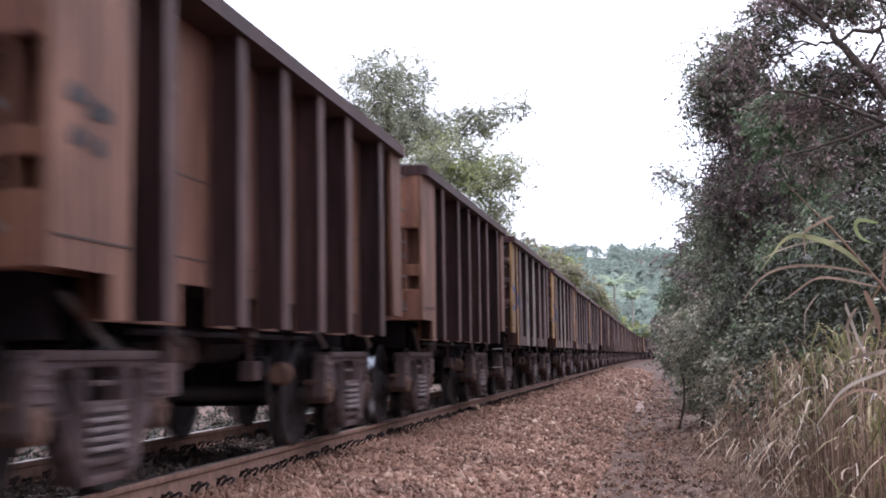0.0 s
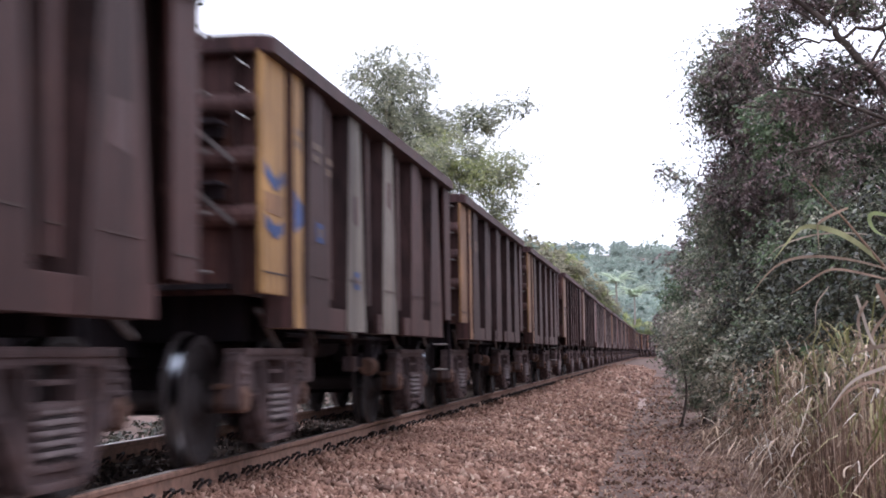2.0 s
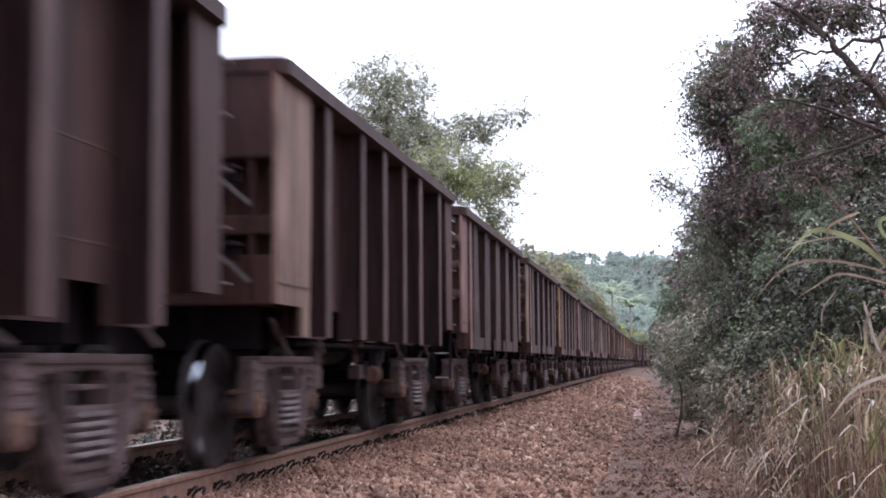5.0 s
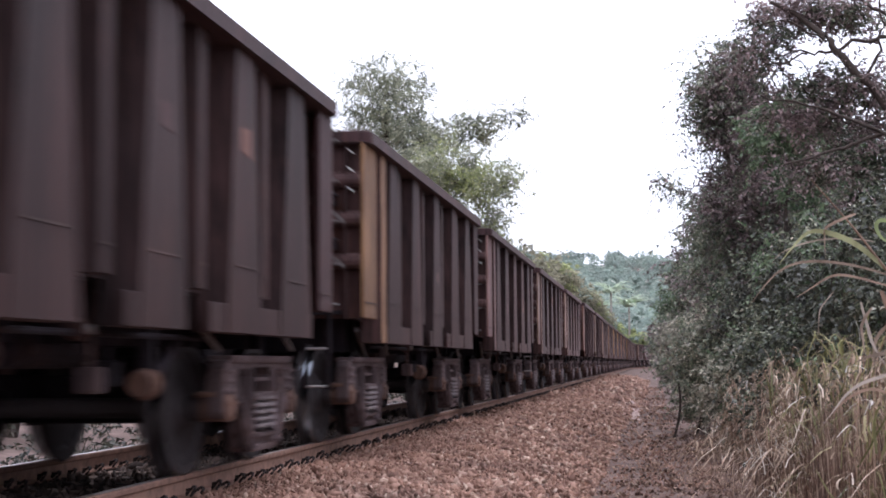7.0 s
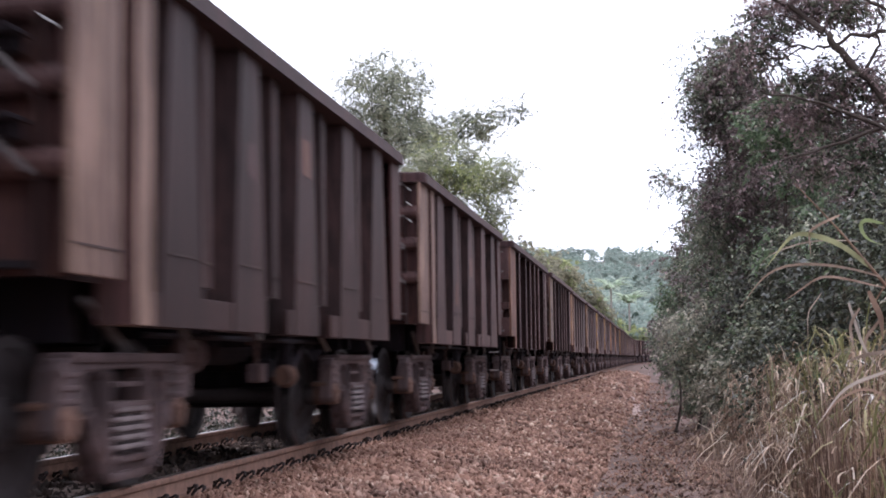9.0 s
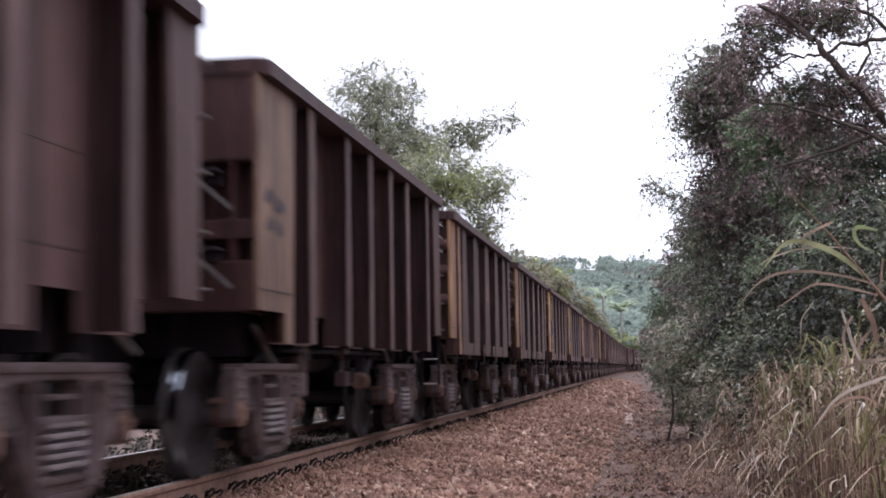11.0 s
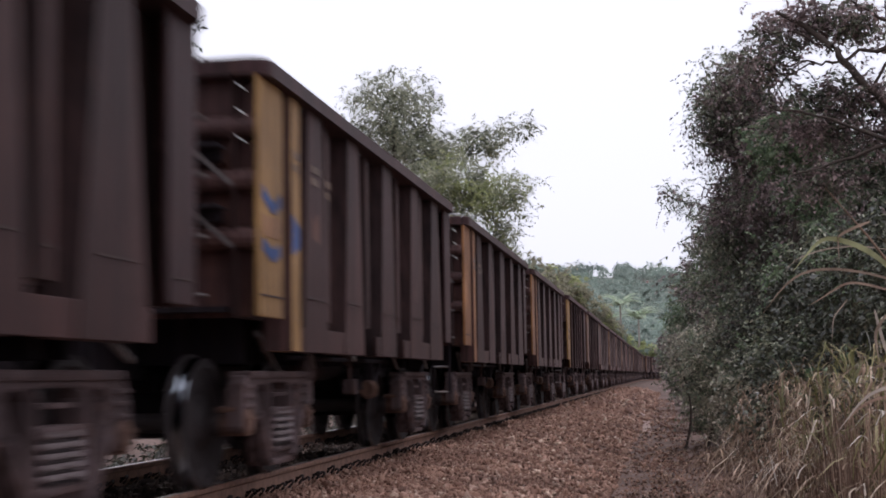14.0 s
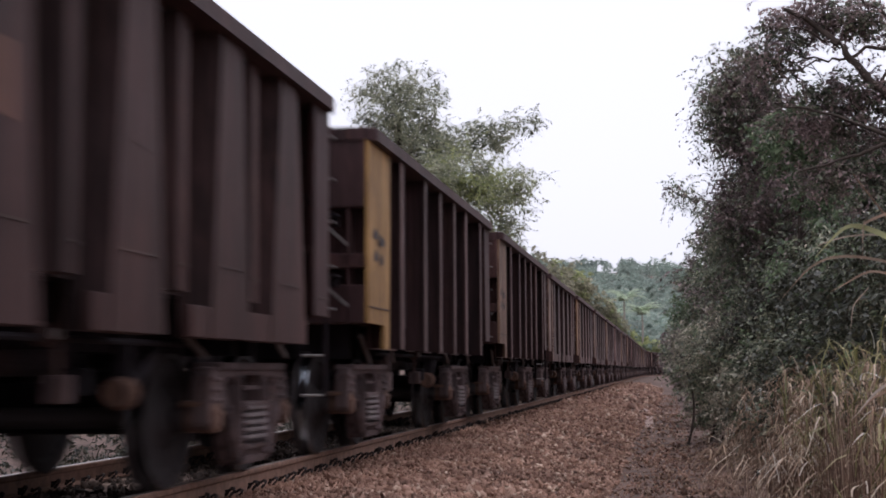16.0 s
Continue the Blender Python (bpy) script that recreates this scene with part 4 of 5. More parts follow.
def build_reeds():
    """A tall cane plant close to the camera, leaning out of the bank, its long leaves bowed and broken."""
    x, y = 5.95, 6.6
    z = float(ground_z(x, y))
    root = tagged(new("cane_grass_plant"), "tall leaning cane grass with bowed green and withered brown leaves", "cane grass")
    root.matrix_basis = pose(x, y, z)

    def at(px, pz, py=0.0):
        return (px - x, py, pz - z)
    stem = [at(5.95, z - 0.02), at(5.80, 0.30), at(5.60, 0.78), at(5.31, 1.17), at(5.15, 1.39), at(4.96, 1.62)]
    raw("stalk", *tube(stem, [0.012, 0.011, 0.010, 0.0075, 0.005, 0.002], 6), WITHERED, root, smooth=True)
    for k, (start, heading, length, bends, width, mat) in enumerate((
            (at(5.30, 1.19), 138, 0.62, ((0.35, 28, 5), (0.64, 68, 14)), 0.020, CANE),
            (at(5.155, 1.455, -0.02), 204, 0.31, ((0.48, 70, 20),), 0.014, WITHERED),
            (at(5.24, 1.33, 0.02), 172, 0.50, ((0.45, 32, 5), (0.88, 40, 12)), 0.006, BLEACHED),
            (at(5.32, 1.16, -0.03), 158, 0.76, ((0.30, 24, 6), (0.62, 50, 7)), 0.010, BLEACHED),
            (at(5.34, 1.11), 160, 0.50, ((0.30, 14, 6), (0.56, 38, 12)), 0.009, WITHERED),
            (at(5.06, 1.10, 0.05), 232, 0.27, ((0.35, 32, 12),), 0.006, BLEACHED),
            (at(5.36, 1.41, 0.03), 165, 0.26, ((0.38, 120, 10), (0.7, 60, 8)), 0.015, CANE),
            (at(5.27, 1.10, 0.02), 292, 0.24, ((0.5, -20, 6),), 0.022, WITHERED),
            (at(5.22, 1.02, -0.02), 236, 0.26, ((0.35, 45, 10),), 0.015, BLEACHED),
            (at(5.18, 1.05, 0.04), 282, 0.34, ((0.5, 18, 6),), 0.012, BLEACHED),
            (at(5.33, 0.98, 0.06), 228, 0.30, ((0.4, 40, 9),), 0.014, BLEACHED),
            (at(5.36, 0.74, -0.02), 198, 0.50, ((0.45, 34, 6),), 0.018, BLEACHED),
            (at(5.36, 0.82, -0.04), 188, 0.24, ((0.7, 24, 9),), 0.014, BLEACHED),
            (at(5.34, 0.60, 0.05), 150, 0.40, ((0.3, 60, 6), (0.7, 40, 8)), 0.010, WITHERED),
            (at(5.38, 1.28, 0.05), 262, 0.30, ((0.4, -22, 8),), 0.011, WITHERED))):
        bent_leaf("leaf", start, heading, length, bends, width, mat, root, 500 + k)
    REEDS.append((root, x, y, z))


def build_ballast():
    """Crushed stones, heaped beside the rails and thinning out on the path."""
    rng = np.random.default_rng(55)
    spots = []
    for count, x0, x1, y0, y1, size in ((13500, 0.93, 3.6, 6.5, 12.0, 0.0245), (13500, 0.93, 3.6, 12.0, 21.0, 0.027), (8500, 0.95, 3.6, 21.0, 40.0, 0.036), (3600, 0.95, 3.8, 40.0, 100.0, 0.07),
                                        (5000, 3.3, 5.0, 7.0, 24.0, 0.015), (1500, 3.5, 4.6, 20.0, 75.0, 0.030), (6500, 0.95, 3.9, -12.0, 6.5, 0.036), (1500, -0.75, 0.75, -12.0, 6.0, 0.045), (4500, -0.75, 0.75, 6.0, 30.0, 0.037), (2600, -2.4, -0.95, 8.0, 30.0, 0.037)):
        x, y = rng.uniform(x0, x1, count), rng.uniform(y0, y1, count)
        spots.append(np.stack([x, y, ground_z(x, y), size * np.clip(rng.lognormal(0, 0.32, count), 0.4, 2.0)], 1))
    s = np.concatenate(spots)
    n = len(s)
    cube = np.array([(-1, -1, -1), (1, -1, -1), (1, 1, -1), (-1, 1, -1), (-1, -1, 1), (1, -1, 1), (1, 1, 1), (-1, 1, 1)], float) * 0.62
    v = cube[None] * rng.uniform(0.2, 1.35, (n, 8, 3)) * (s[:, 3] * 1.0)[:, None, None] * rng.uniform(0.6, 1.4, (n, 1, 3)) * np.array([1.5, 1.0, 0.48])
    q = rng.normal(size=(n, 4))
    q /= np.linalg.norm(q, axis=1, keepdims=True)
    w, x, y, z = q.T
    R = np.stack([1 - 2 * (y * y + z * z), 2 * (x * y - z * w), 2 * (x * z + y * w), 2 * (x * y + z * w), 1 - 2 * (x * x + z * z), 2 * (y * z - x * w),
                  2 * (x * z - y * w), 2 * (y * z + x * w), 1 - 2 * (x * x + y * y)], -1).reshape(n, 3, 3)
    v = np.einsum("nij,nkj->nki", R, v) + s[:, None, :3] + rng.uniform(-0.006, 0.022, (n, 1, 1)) * np.array([0, 0, 1.0])
    f = np.array([(0, 3, 2, 1), (4, 5, 6, 7), (0, 1, 5, 4), (1, 2, 6, 5), (2, 3, 7, 6), (3, 0, 4, 7)])
    F = (np.arange(n)[:, None, None] * 8 + f[None]).reshape(-1, 4)
    me = bpy.data.meshes.new("ballast")
    me.vertices.add(n * 8)
    me.vertices.foreach_set("co", v.astype(np.float32).ravel())
    me.loops.add(F.size)
    me.loops.foreach_set("vertex_index", F.ravel().astype(np.int32))
    me.polygons.add(len(F))
    me.polygons.foreach_set("loop_start", np.arange(0, F.size, 4, dtype=np.int32))
    me.update(calc_edges=True)
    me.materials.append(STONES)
    me.materials.append(OILY_SHADE)
    # stones below the train take the colour with its shade painted in
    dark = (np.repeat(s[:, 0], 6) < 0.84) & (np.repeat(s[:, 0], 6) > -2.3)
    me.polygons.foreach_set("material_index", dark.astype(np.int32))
    ob = new("ballast", me)
    tagged(ob, "reddish crushed stone ballast heaped beside the rails", "ballast", kind="stuff")


build_right_bank()
build_left_side()
build_far_woods()
palm(-3.2, 232.0, 12.5, 3, "tall slender palm among the woods at the bend")
palm(-0.4, 240.0, 10.5, 4, "palm with drooping fronds among the woods at the bend")
palm(-6.0, 250.0, 9.5, 5, "palm rising from the woods at the bend")


# ---- the train: open ore wagons, all coupled at one spacing ----
PITCH, LENGTH, SPEED, START = 10.127, 9.30, 13.512, 16.339
WHEEL_R, AXLES = 0.48, 0.84
TRUCKS = (1.335, 7.418)
SIDE = 1.15
# the box is drawn 2.6 m wide and 9.3 m long; its true width, length and height follow from these
BOX, OUT, UP = 0.946, 0.230, 0.0427


def true_size(me):
    """Bring a part of the wagon's box from the drawn size to the true one."""
    n = len(me.vertices)
    co = np.empty(n * 3, dtype=np.float32)
    me.vertices.foreach_get("co", co)
    co = co.reshape(-1, 3)
    x = np.abs(co[:, 0])
    co[:, 0] = np.sign(co[:, 0]) * (x * BOX + OUT * np.clip((x - 0.3) / 0.4, 0, 1))
    co[:, 1] *= BOX
    co[:, 2] = co[:, 2] * BOX + UP
    me.vertices.foreach_set("co", co.ravel())
    me.update()


def box_part(name, bm, material, wagon, label=""):
    ob = part(name, bm, material, wagon, label)
    true_size(ob.data)
    return ob


def rim_mesh(bm):
    """The rounded top chord that runs round the box."""
    w, l, r = 1.375, LENGTH + 0.06, 0.16
    pts = []
    for cx, cy, a0 in ((w - r, l - r - 0.03, 0), (-w + r, l - r - 0.03, 90), (-w + r, r - 0.03, 180), (w - r, r - 0.03, 270)):
        for k in range(6):
            a = radians(a0 + 90 * k / 5)
            pts.append((cx + r * math.cos(a), cy + r * math.sin(a), math.cos(a), math.sin(a)))
    prof = ((0.0, 3.08), (0.0, 3.195), (-0.015, 3.21), (-0.29, 3.21), (-0.30, 3.20), (-0.30, 3.08))
    rings = [[bm.verts.new((x + nx * u, y + ny * u, z)) for u, z in prof] for x, y, nx, ny in pts]
    for i in range(len(rings)):
        a, b = rings[i], rings[(i + 1) % len(rings)]
        for k in range(len(prof)):
            bm.faces.new((a[k], b[k], b[(k + 1) % len(prof)], a[(k + 1) % len(prof)]))
    bmesh.ops.recalc_face_normals(bm, faces=bm.faces[:])


def hat(bm, sx, y, wt, wb, z0, z1, x0, deep):
    """A pressed stiffener on a side sheet: wt wide at the top, wb at the foot."""
    s = 0.07
    low = [(y - wb / 2, x0), (y - wb / 2 + s, x0 + deep), (y + wb / 2 - s, x0 + deep), (y + wb / 2, x0)]
    high = [(y - wt / 2, x0), (y - wt / 2 + s * 0.8, x0 + deep * 0.98), (y + wt / 2 - s * 0.8, x0 + deep * 0.98), (y + wt / 2, x0)]
    a = [bm.verts.new((sx * px, py, z0)) for py, px in low]
    b = [bm.verts.new((sx * px, py, z1)) for py, px in high]
    for k in range(4):
        f = bm.faces.new((a[k], a[(k + 1) % 4], b[(k + 1) % 4], b[k]))
        f.material_index = 0 if k == 1 else 1
    bm.faces.new(a)
    bm.faces.new(b)
    bmesh.ops.recalc_face_normals(bm, faces=bm.faces[:])


def side_outline(notches):
    """The side sheet's outline: stepped up at both ends, with openings cut into its lower edge."""
    pts = [(0.02, 3.095), (0.02, 1.255), (0.92, 1.255), (0.92, 1.02)]
    for y0, y1, z in notches:
        pts += [(y0, 1.02), (y0, z), (y1, z), (y1, 1.02)]
    return pts + [(LENGTH - 0.68, 1.02), (LENGTH - 0.68, 1.255), (LENGTH - 0.02, 1.255), (LENGTH - 0.02, 3.095)]


def sideframe_mesh(bm):
    """A cast side: arched top bar, pedestals over the axles, a belly that holds the springs."""
    half = [(0.96, 0.60), (0.96, 0.44), (0.92, 0.40), (0.76, 0.40), (0.70, 0.45), (0.66, 0.55), (0.58, 0.52), (0.46, 0.30), (0.36, 0.17), (0.26, 0.13)]
    outer = [(-0.91, 0.76), (-0.84, 0.825), (-0.50, 0.85), (0.50, 0.85), (0.84, 0.825), (0.91, 0.76)] + half + [(-y, z) for y, z in reversed(half)]
    side = [(0.345, 0.34), (0.35, 0.70), (0.38, 0.755), (0.56, 0.75), (0.60, 0.70), (0.54, 0.58), (0.40, 0.33)]
    holes = [[(-0.28, 0.25), (-0.285, 0.71), (-0.25, 0.765), (0.25, 0.765), (0.285, 0.71), (0.28, 0.25)], side, [(-y, z) for y, z in reversed(side)]]
    plate(bm, outer, "x", -0.07, 0.14, holes)
    bmesh.ops.bevel(bm, geom=[e for e in bm.edges if e.is_manifold and e.calc_face_angle(0) > 0.6], offset=0.014, segments=1, affect="EDGES")


def spring_mesh(bm, x, y, z0, z1, r, wire, coils):
    pts = []
    steps = coils * 7
    for k in range(steps + 1):
        a = 2 * math.pi * k / 7
        pts.append((x + r * math.cos(a), y + r * math.sin(a), z0 + (z1 - z0) * k / steps))
    v, f = tube(pts, [wire] * len(pts), 4)
    vs = [bm.verts.new(p) for p in v]
    for q in f:
        bm.faces.new([vs[i] for i in q])


def lathe(bm, prof, axis_x, sides=28):
    """A solid of revolution about the x axis. prof: (x, radius)."""
    rings = []
    for px, r in prof:
        rings.append([bm.verts.new((axis_x + px, r * math.cos(2 * math.pi * k / sides), r * math.sin(2 * math.pi * k / sides))) for k in range(sides)])
    for a, b in zip(rings, rings[1:]):
        for k in range(sides):
            bm.faces.new((a[k], a[(k + 1) % sides], b[(k + 1) % sides], b[k]))
    bm.faces.new(rings[0])
    bm.faces.new(rings[-1])
    bmesh.ops.recalc_face_normals(bm, faces=bm.faces[:])


def wheelset_mesh(bm):
    for sg in (1, -1):
        prof = [(-0.075, 0.507), (-0.045, 0.510), (-0.035, 0.485), (-0.03, 0.482), (0.065, 0.477), (0.07, 0.469), (0.07, 0.411), (0.045, 0.400), (0.02, 0.341), (0.015, 0.213), (0.06, 0.149), (0.085, 0.139), (0.085, 0.021)]
        back = [(-0.085, 0.021), (-0.085, 0.139), (-0.02, 0.171), (-0.02, 0.384), (-0.075, 0.416)]
        lathe(bm, [(sg * a, b) for a, b in back + prof], sg * 0.836, 20)
    rod(bm, (-1.03, 0, 0), (1.03, 0, 0), 0.075, 12)
    for sg in (1, -1):
        rod(bm, (sg * 0.94, 0, 0), (sg * 1.02, 0, 0), 0.10, 14)


def tread_mesh(bm, sg):
    """The bright band that the rail keeps polished."""
    sides = 20
    rings = [[bm.verts.new((sg * (0.836 + px), (r + 0.0025) * math.cos(2 * math.pi * k / sides), (r + 0.0025) * math.sin(2 * math.pi * k / sides))) for k in range(sides)]
             for px, r in ((-0.028, 0.4822), (0.062, 0.4770))]
    for k in range(sides):
        bm.faces.new((rings[0][k], rings[0][(k + 1) % sides], rings[1][(k + 1) % sides], rings[1][k]))
    bmesh.ops.recalc_face_normals(bm, faces=bm.faces[:])


def build_truck(wagon, y):
    bm = bmesh.new()
    box(bm, -1.06, 1.06, -0.22, 0.22, 0.50, 0.72, 0.03)
    box(bm, -0.30, 0.30, -0.30, 0.30, 0.70, 0.86, 0.02)
    for sg in (1, -1):
        box(bm, sg * 0.62, sg * 0.78, -0.12, 0.12, 0.70, 0.80, 0.01)
    truck = part("bogie", bm, UNDER, wagon, "three-piece cast steel bogie, dusty and rusted")
    truck.matrix_basis = pose(0, y, 0)
    for sg in (1, -1):
        bm = bmesh.new()
        sideframe_mesh(bm)
        bmesh.ops.translate(bm, vec=(sg * SIDE, 0, 0), verts=bm.verts[:])
        part("sideframe", bm, CAST, truck)
        for y0, y1, z0, z1 in ((-0.80, 0.80, 0.80, 0.856), (-0.30, 0.30, 0.13, 0.185), (-0.335, -0.285, 0.24, 0.75), (0.285, 0.335, 0.24, 0.75)):
            bm = bmesh.new()
            box(bm, sg * SIDE - 0.1, sg * SIDE + 0.1, y0, y1, z0, z1, 0.02)
            part("frame_rib", bm, CAST, truck)
        for d in (-1, 1) if sg > 0 else ():
            # stacked ribs over the axle end, and the slanting leg that runs down to the spring seat
            bm = bmesh.new()
            for k in range(3):
                box(bm, sg * (SIDE + 0.06), sg * (SIDE + 0.09), d * 0.69, d * 0.89, 0.585 + 0.07 * k, 0.612 + 0.07 * k, 0.008)
            part("pedestal_rib", bm, CAST, truck)
            bm = bmesh.new()
            rod(bm, (sg * (SIDE + 0.07), d * 0.60, 0.53), (sg * (SIDE + 0.07), d * 0.33, 0.17), 0.055, 8)
            part("frame_leg", bm, CAST, truck)
        for dy in (-0.125, 0.125):
            bm = bmesh.new()
            spring_mesh(bm, sg * (SIDE + 0.02), dy, 0.275, 0.535, 0.112, 0.021, 5)
            part("spring", bm, COIL, truck, "dusty coil spring", True)
        bm = bmesh.new()
        box(bm, sg * (SIDE - 0.09), sg * (SIDE + 0.115), -0.30, 0.30, 0.535, 0.575, 0.015)
        box(bm, sg * (SIDE - 0.06), sg * (SIDE + 0.08), -0.17, 0.17, 0.66, 0.69, 0.012)
        box(bm, sg * (SIDE - 0.09), sg * (SIDE + 0.125), -0.29, 0.29, 0.235, 0.275, 0.015)
        part("bolster_end", bm, CAST, truck)
        for dy in (-AXLES, AXLES):
            bm = bmesh.new()
            rod(bm, (sg * (SIDE - 0.12), dy, WHEEL_R), (sg * (SIDE + 0.088), dy, WHEEL_R), 0.098, 14)
            rod(bm, (sg * (SIDE + 0.088), dy, WHEEL_R), (sg * (SIDE + 0.105), dy, WHEEL_R), 0.065, 10)
            box(bm, sg * (SIDE - 0.14), sg * (SIDE + 0.02), dy - 0.125, dy + 0.125, 0.555, 0.60, 0.02)
            for k in range(3):
                a = 2.1 * k + 0.5
                rod(bm, (sg * (SIDE + 0.088), dy + 0.066 * math.cos(a), WHEEL_R + 0.066 * math.sin(a)), (sg * (SIDE + 0.111), dy + 0.066 * math.cos(a), WHEEL_R + 0.066 * math.sin(a)), 0.017, 6)
            part("bearing_cap", bm, BEARING, truck, "rusty orange bearing cap")
    for dy in (-AXLES, AXLES):
        bm = bmesh.new()
        wheelset_mesh(bm)
        ws = part("wheelset", bm, WHEEL, truck, "dark steel wheelset with bright treads")
        for f in ws.data.polygons:
            f.use_smooth = False
        me2 = bmesh.new()
        ws.data.materials.append(TREAD)
        me2.from_mesh(ws.data)
        for sg in (1, -1):
            n0 = len(me2.faces)
            tread_mesh(me2, sg)
            me2.faces.ensure_lookup_table()
            for f in me2.faces[n0:]:
                f.material_index = 1
        me2.to_mesh(ws.data)
        me2.free()
        ws.matrix_basis = pose(0, dy, WHEEL_R)
        bm = bmesh.new()
        for sg in (1, -1):
            box(bm, sg * 0.74, sg * 0.90, dy * 0.40 - 0.04, dy * 0.40 + 0.04, 0.30, 0.60, 0.01)
        rod(bm, (-0.85, dy * 0.36, 0.38), (0.85, dy * 0.36, 0.38), 0.035, 8)
        part("brake_beam", bm, UNDER, truck)


def ball(bm, x, y, z, r, ky=1.0, kz=1.0):
    m = Matrix.Translation((x, y, z)) @ Matrix.Diagonal((r, r * ky, r * kz, 1))
    bmesh.ops.create_uvsphere(bm, u_segments=12, v_segments=8, radius=1.0, matrix=m)


def build_underframe(wagon):
    bm = bmesh.new()
    box(bm, -0.24, 0.24, 0.0, LENGTH, 0.80, 1.18, 0.01)
    part("centre_sill", bm, UNDER, wagon, "black steel centre sill")
    bm = bmesh.new()
    box(bm, -1.04, 1.04, 0.04, LENGTH - 0.04, 1.30, 1.34)
    part("floor_plate", bm, UNDER, wagon)
    # added plates that blacken the side openings and stop far-side light
    for sg in (1, -1):
        bm = bmesh.new()
        box(bm, sg * 0.54, sg * 0.56, 0.9, LENGTH - 0.9, 0.93, 1.298)
        part("inner_sill", bm, UNDER, wagon)
    for y in (0.95, 1.38, 2.7, 4.65, 6.6, 7.85, 8.3):
        bm = bmesh.new()
        box(bm, -0.9, 0.9, y - 0.06, y + 0.06, 0.92, 1.298)
        part("cross_beam", bm, UNDER, wagon)
    for y, d in ((0.0, -1), (LENGTH, 1)):
        bm = bmesh.new()
        box(bm, -0.09, 0.09, y - 0.1 * d, y + 0.52 * d, 0.88, 1.04, 0.02)
        box(bm, -0.16, 0.16, y + 0.50 * d, y + 0.778 * d, 0.82, 1.10, 0.05)
        part("coupler", bm, UNDER, wagon, "automatic coupler")
    # brake cylinder, reservoir and rods slung under the floor
    bm = bmesh.new()
    rod(bm, (0.62, 3.05, 0.86), (0.62, 3.75, 0.86), 0.16, 16)
    rod(bm, (0.62, 3.02, 0.86), (0.62, 3.05, 0.86), 0.19, 16)
    part("brake_cylinder", bm, RUSTY, wagon, "rusty brake cylinder")
    bm = bmesh.new()
    rod(bm, (0.50, 4.5, 0.92), (0.50, 5.5, 0.92), 0.15, 16)
    part("air_reservoir", bm, UNDER, wagon)
    for a, b, r in (((1.06, 0.72, 1.16), (0.98, 1.62, 0.84), 0.026), ((1.06, 2.35, 1.04), (1.0, 2.75, 0.90), 0.020),
                    ((1.05, 6.3, 1.04), (1.0, 6.85, 0.90), 0.022), ((1.05, LENGTH - 0.85, 1.06), (1.0, LENGTH - 0.35, 0.92), 0.022)):
        bm = bmesh.new()
        rod(bm, a, b, r, 8)
        part("brake_rod", bm, ROD, wagon, "worn steel brake rod")
    bm = bmesh.new()
    rod(bm, (0.95, 2.62, 0.62), (0.95, 2.62, 1.0), 0.05, 8)
    box(bm, 0.70, 1.0, 2.42, 2.74, 0.55, 0.78, 0.03)
    part("brake_lever", bm, CAST, wagon)
    # rusty round valve body on a slanting hanger, pipe brackets and a pale-capped cock beside it
    for x, y, z, r in ((0.92, 5.56, 0.665, 0.11), (0.66, 2.66, 0.80, 0.10)):
        bm = bmesh.new()
        ball(bm, x, y, z, r, 1.15, 1.0)
        rod(bm, (x, y - r * 1.25, z), (x, y - r * 0.8, z), r * 0.75, 14)
        gear = part("brake_gear", bm, BEARING, wagon, "rust-coloured brake gear")
        bm = bmesh.new()
        box(bm, x - 0.05, x + 0.05, y - 0.03, y + 0.04, z + r * 0.8, 1.20, 0.01)
        rod(bm, (x, y + 0.1, z), (x, y + 0.62, z + 0.30), 0.04, 8)
        part("hanger", bm, UNDER, gear)
    for y0, y1, z, mat in ((4.60, 4.73, 0.70, CAST), (4.88, 4.98, 0.74, UNDER)):
        bm = bmesh.new()
        box(bm, 0.84, 0.98, y0, y1, z - 0.08, z + 0.08, 0.02)
        box(bm, 0.89, 0.92, y0 + 0.05, y0 + 0.08, z + 0.08, 1.30)
        part("pipe_bracket", bm, mat, wagon, "dusty steel pipe bracket" if mat is CAST else "")
    bm = bmesh.new()
    ball(bm, 0.94, 4.40, 1.00, 0.07, 1.2, 1.0)
    cock = part("air_cock", bm, RUSTY, wagon, "rusty air cock")
    bm = bmesh.new()
    rod(bm, (1.00, 4.40, 1.00), (1.03, 4.40, 1.00), 0.03, 10)
    part("cap", bm, PALE_ROD, cock, "pale worn cap")
    bm = bmesh.new()
    rod(bm, (0.95, 1.9, 0.98), (0.95, 6.6, 0.98), 0.022, 8)
    part("brake_pipe", bm, UNDER, wagon)


def grab_irons(wagon, y, d, xs, zs):
    for x in xs:
        for z in zs:
            bm = bmesh.new()
            rod(bm, (x, y, z), (x, y + d * 0.09, z), 0.011, 6)
            rod(bm, (x, y + d * 0.09, z), (x - 0.36 * (1 if x > 0 else -1), y + d * 0.09, z), 0.013, 6)
            part("grab_iron", bm, ROD, wagon, "worn steel grab iron")


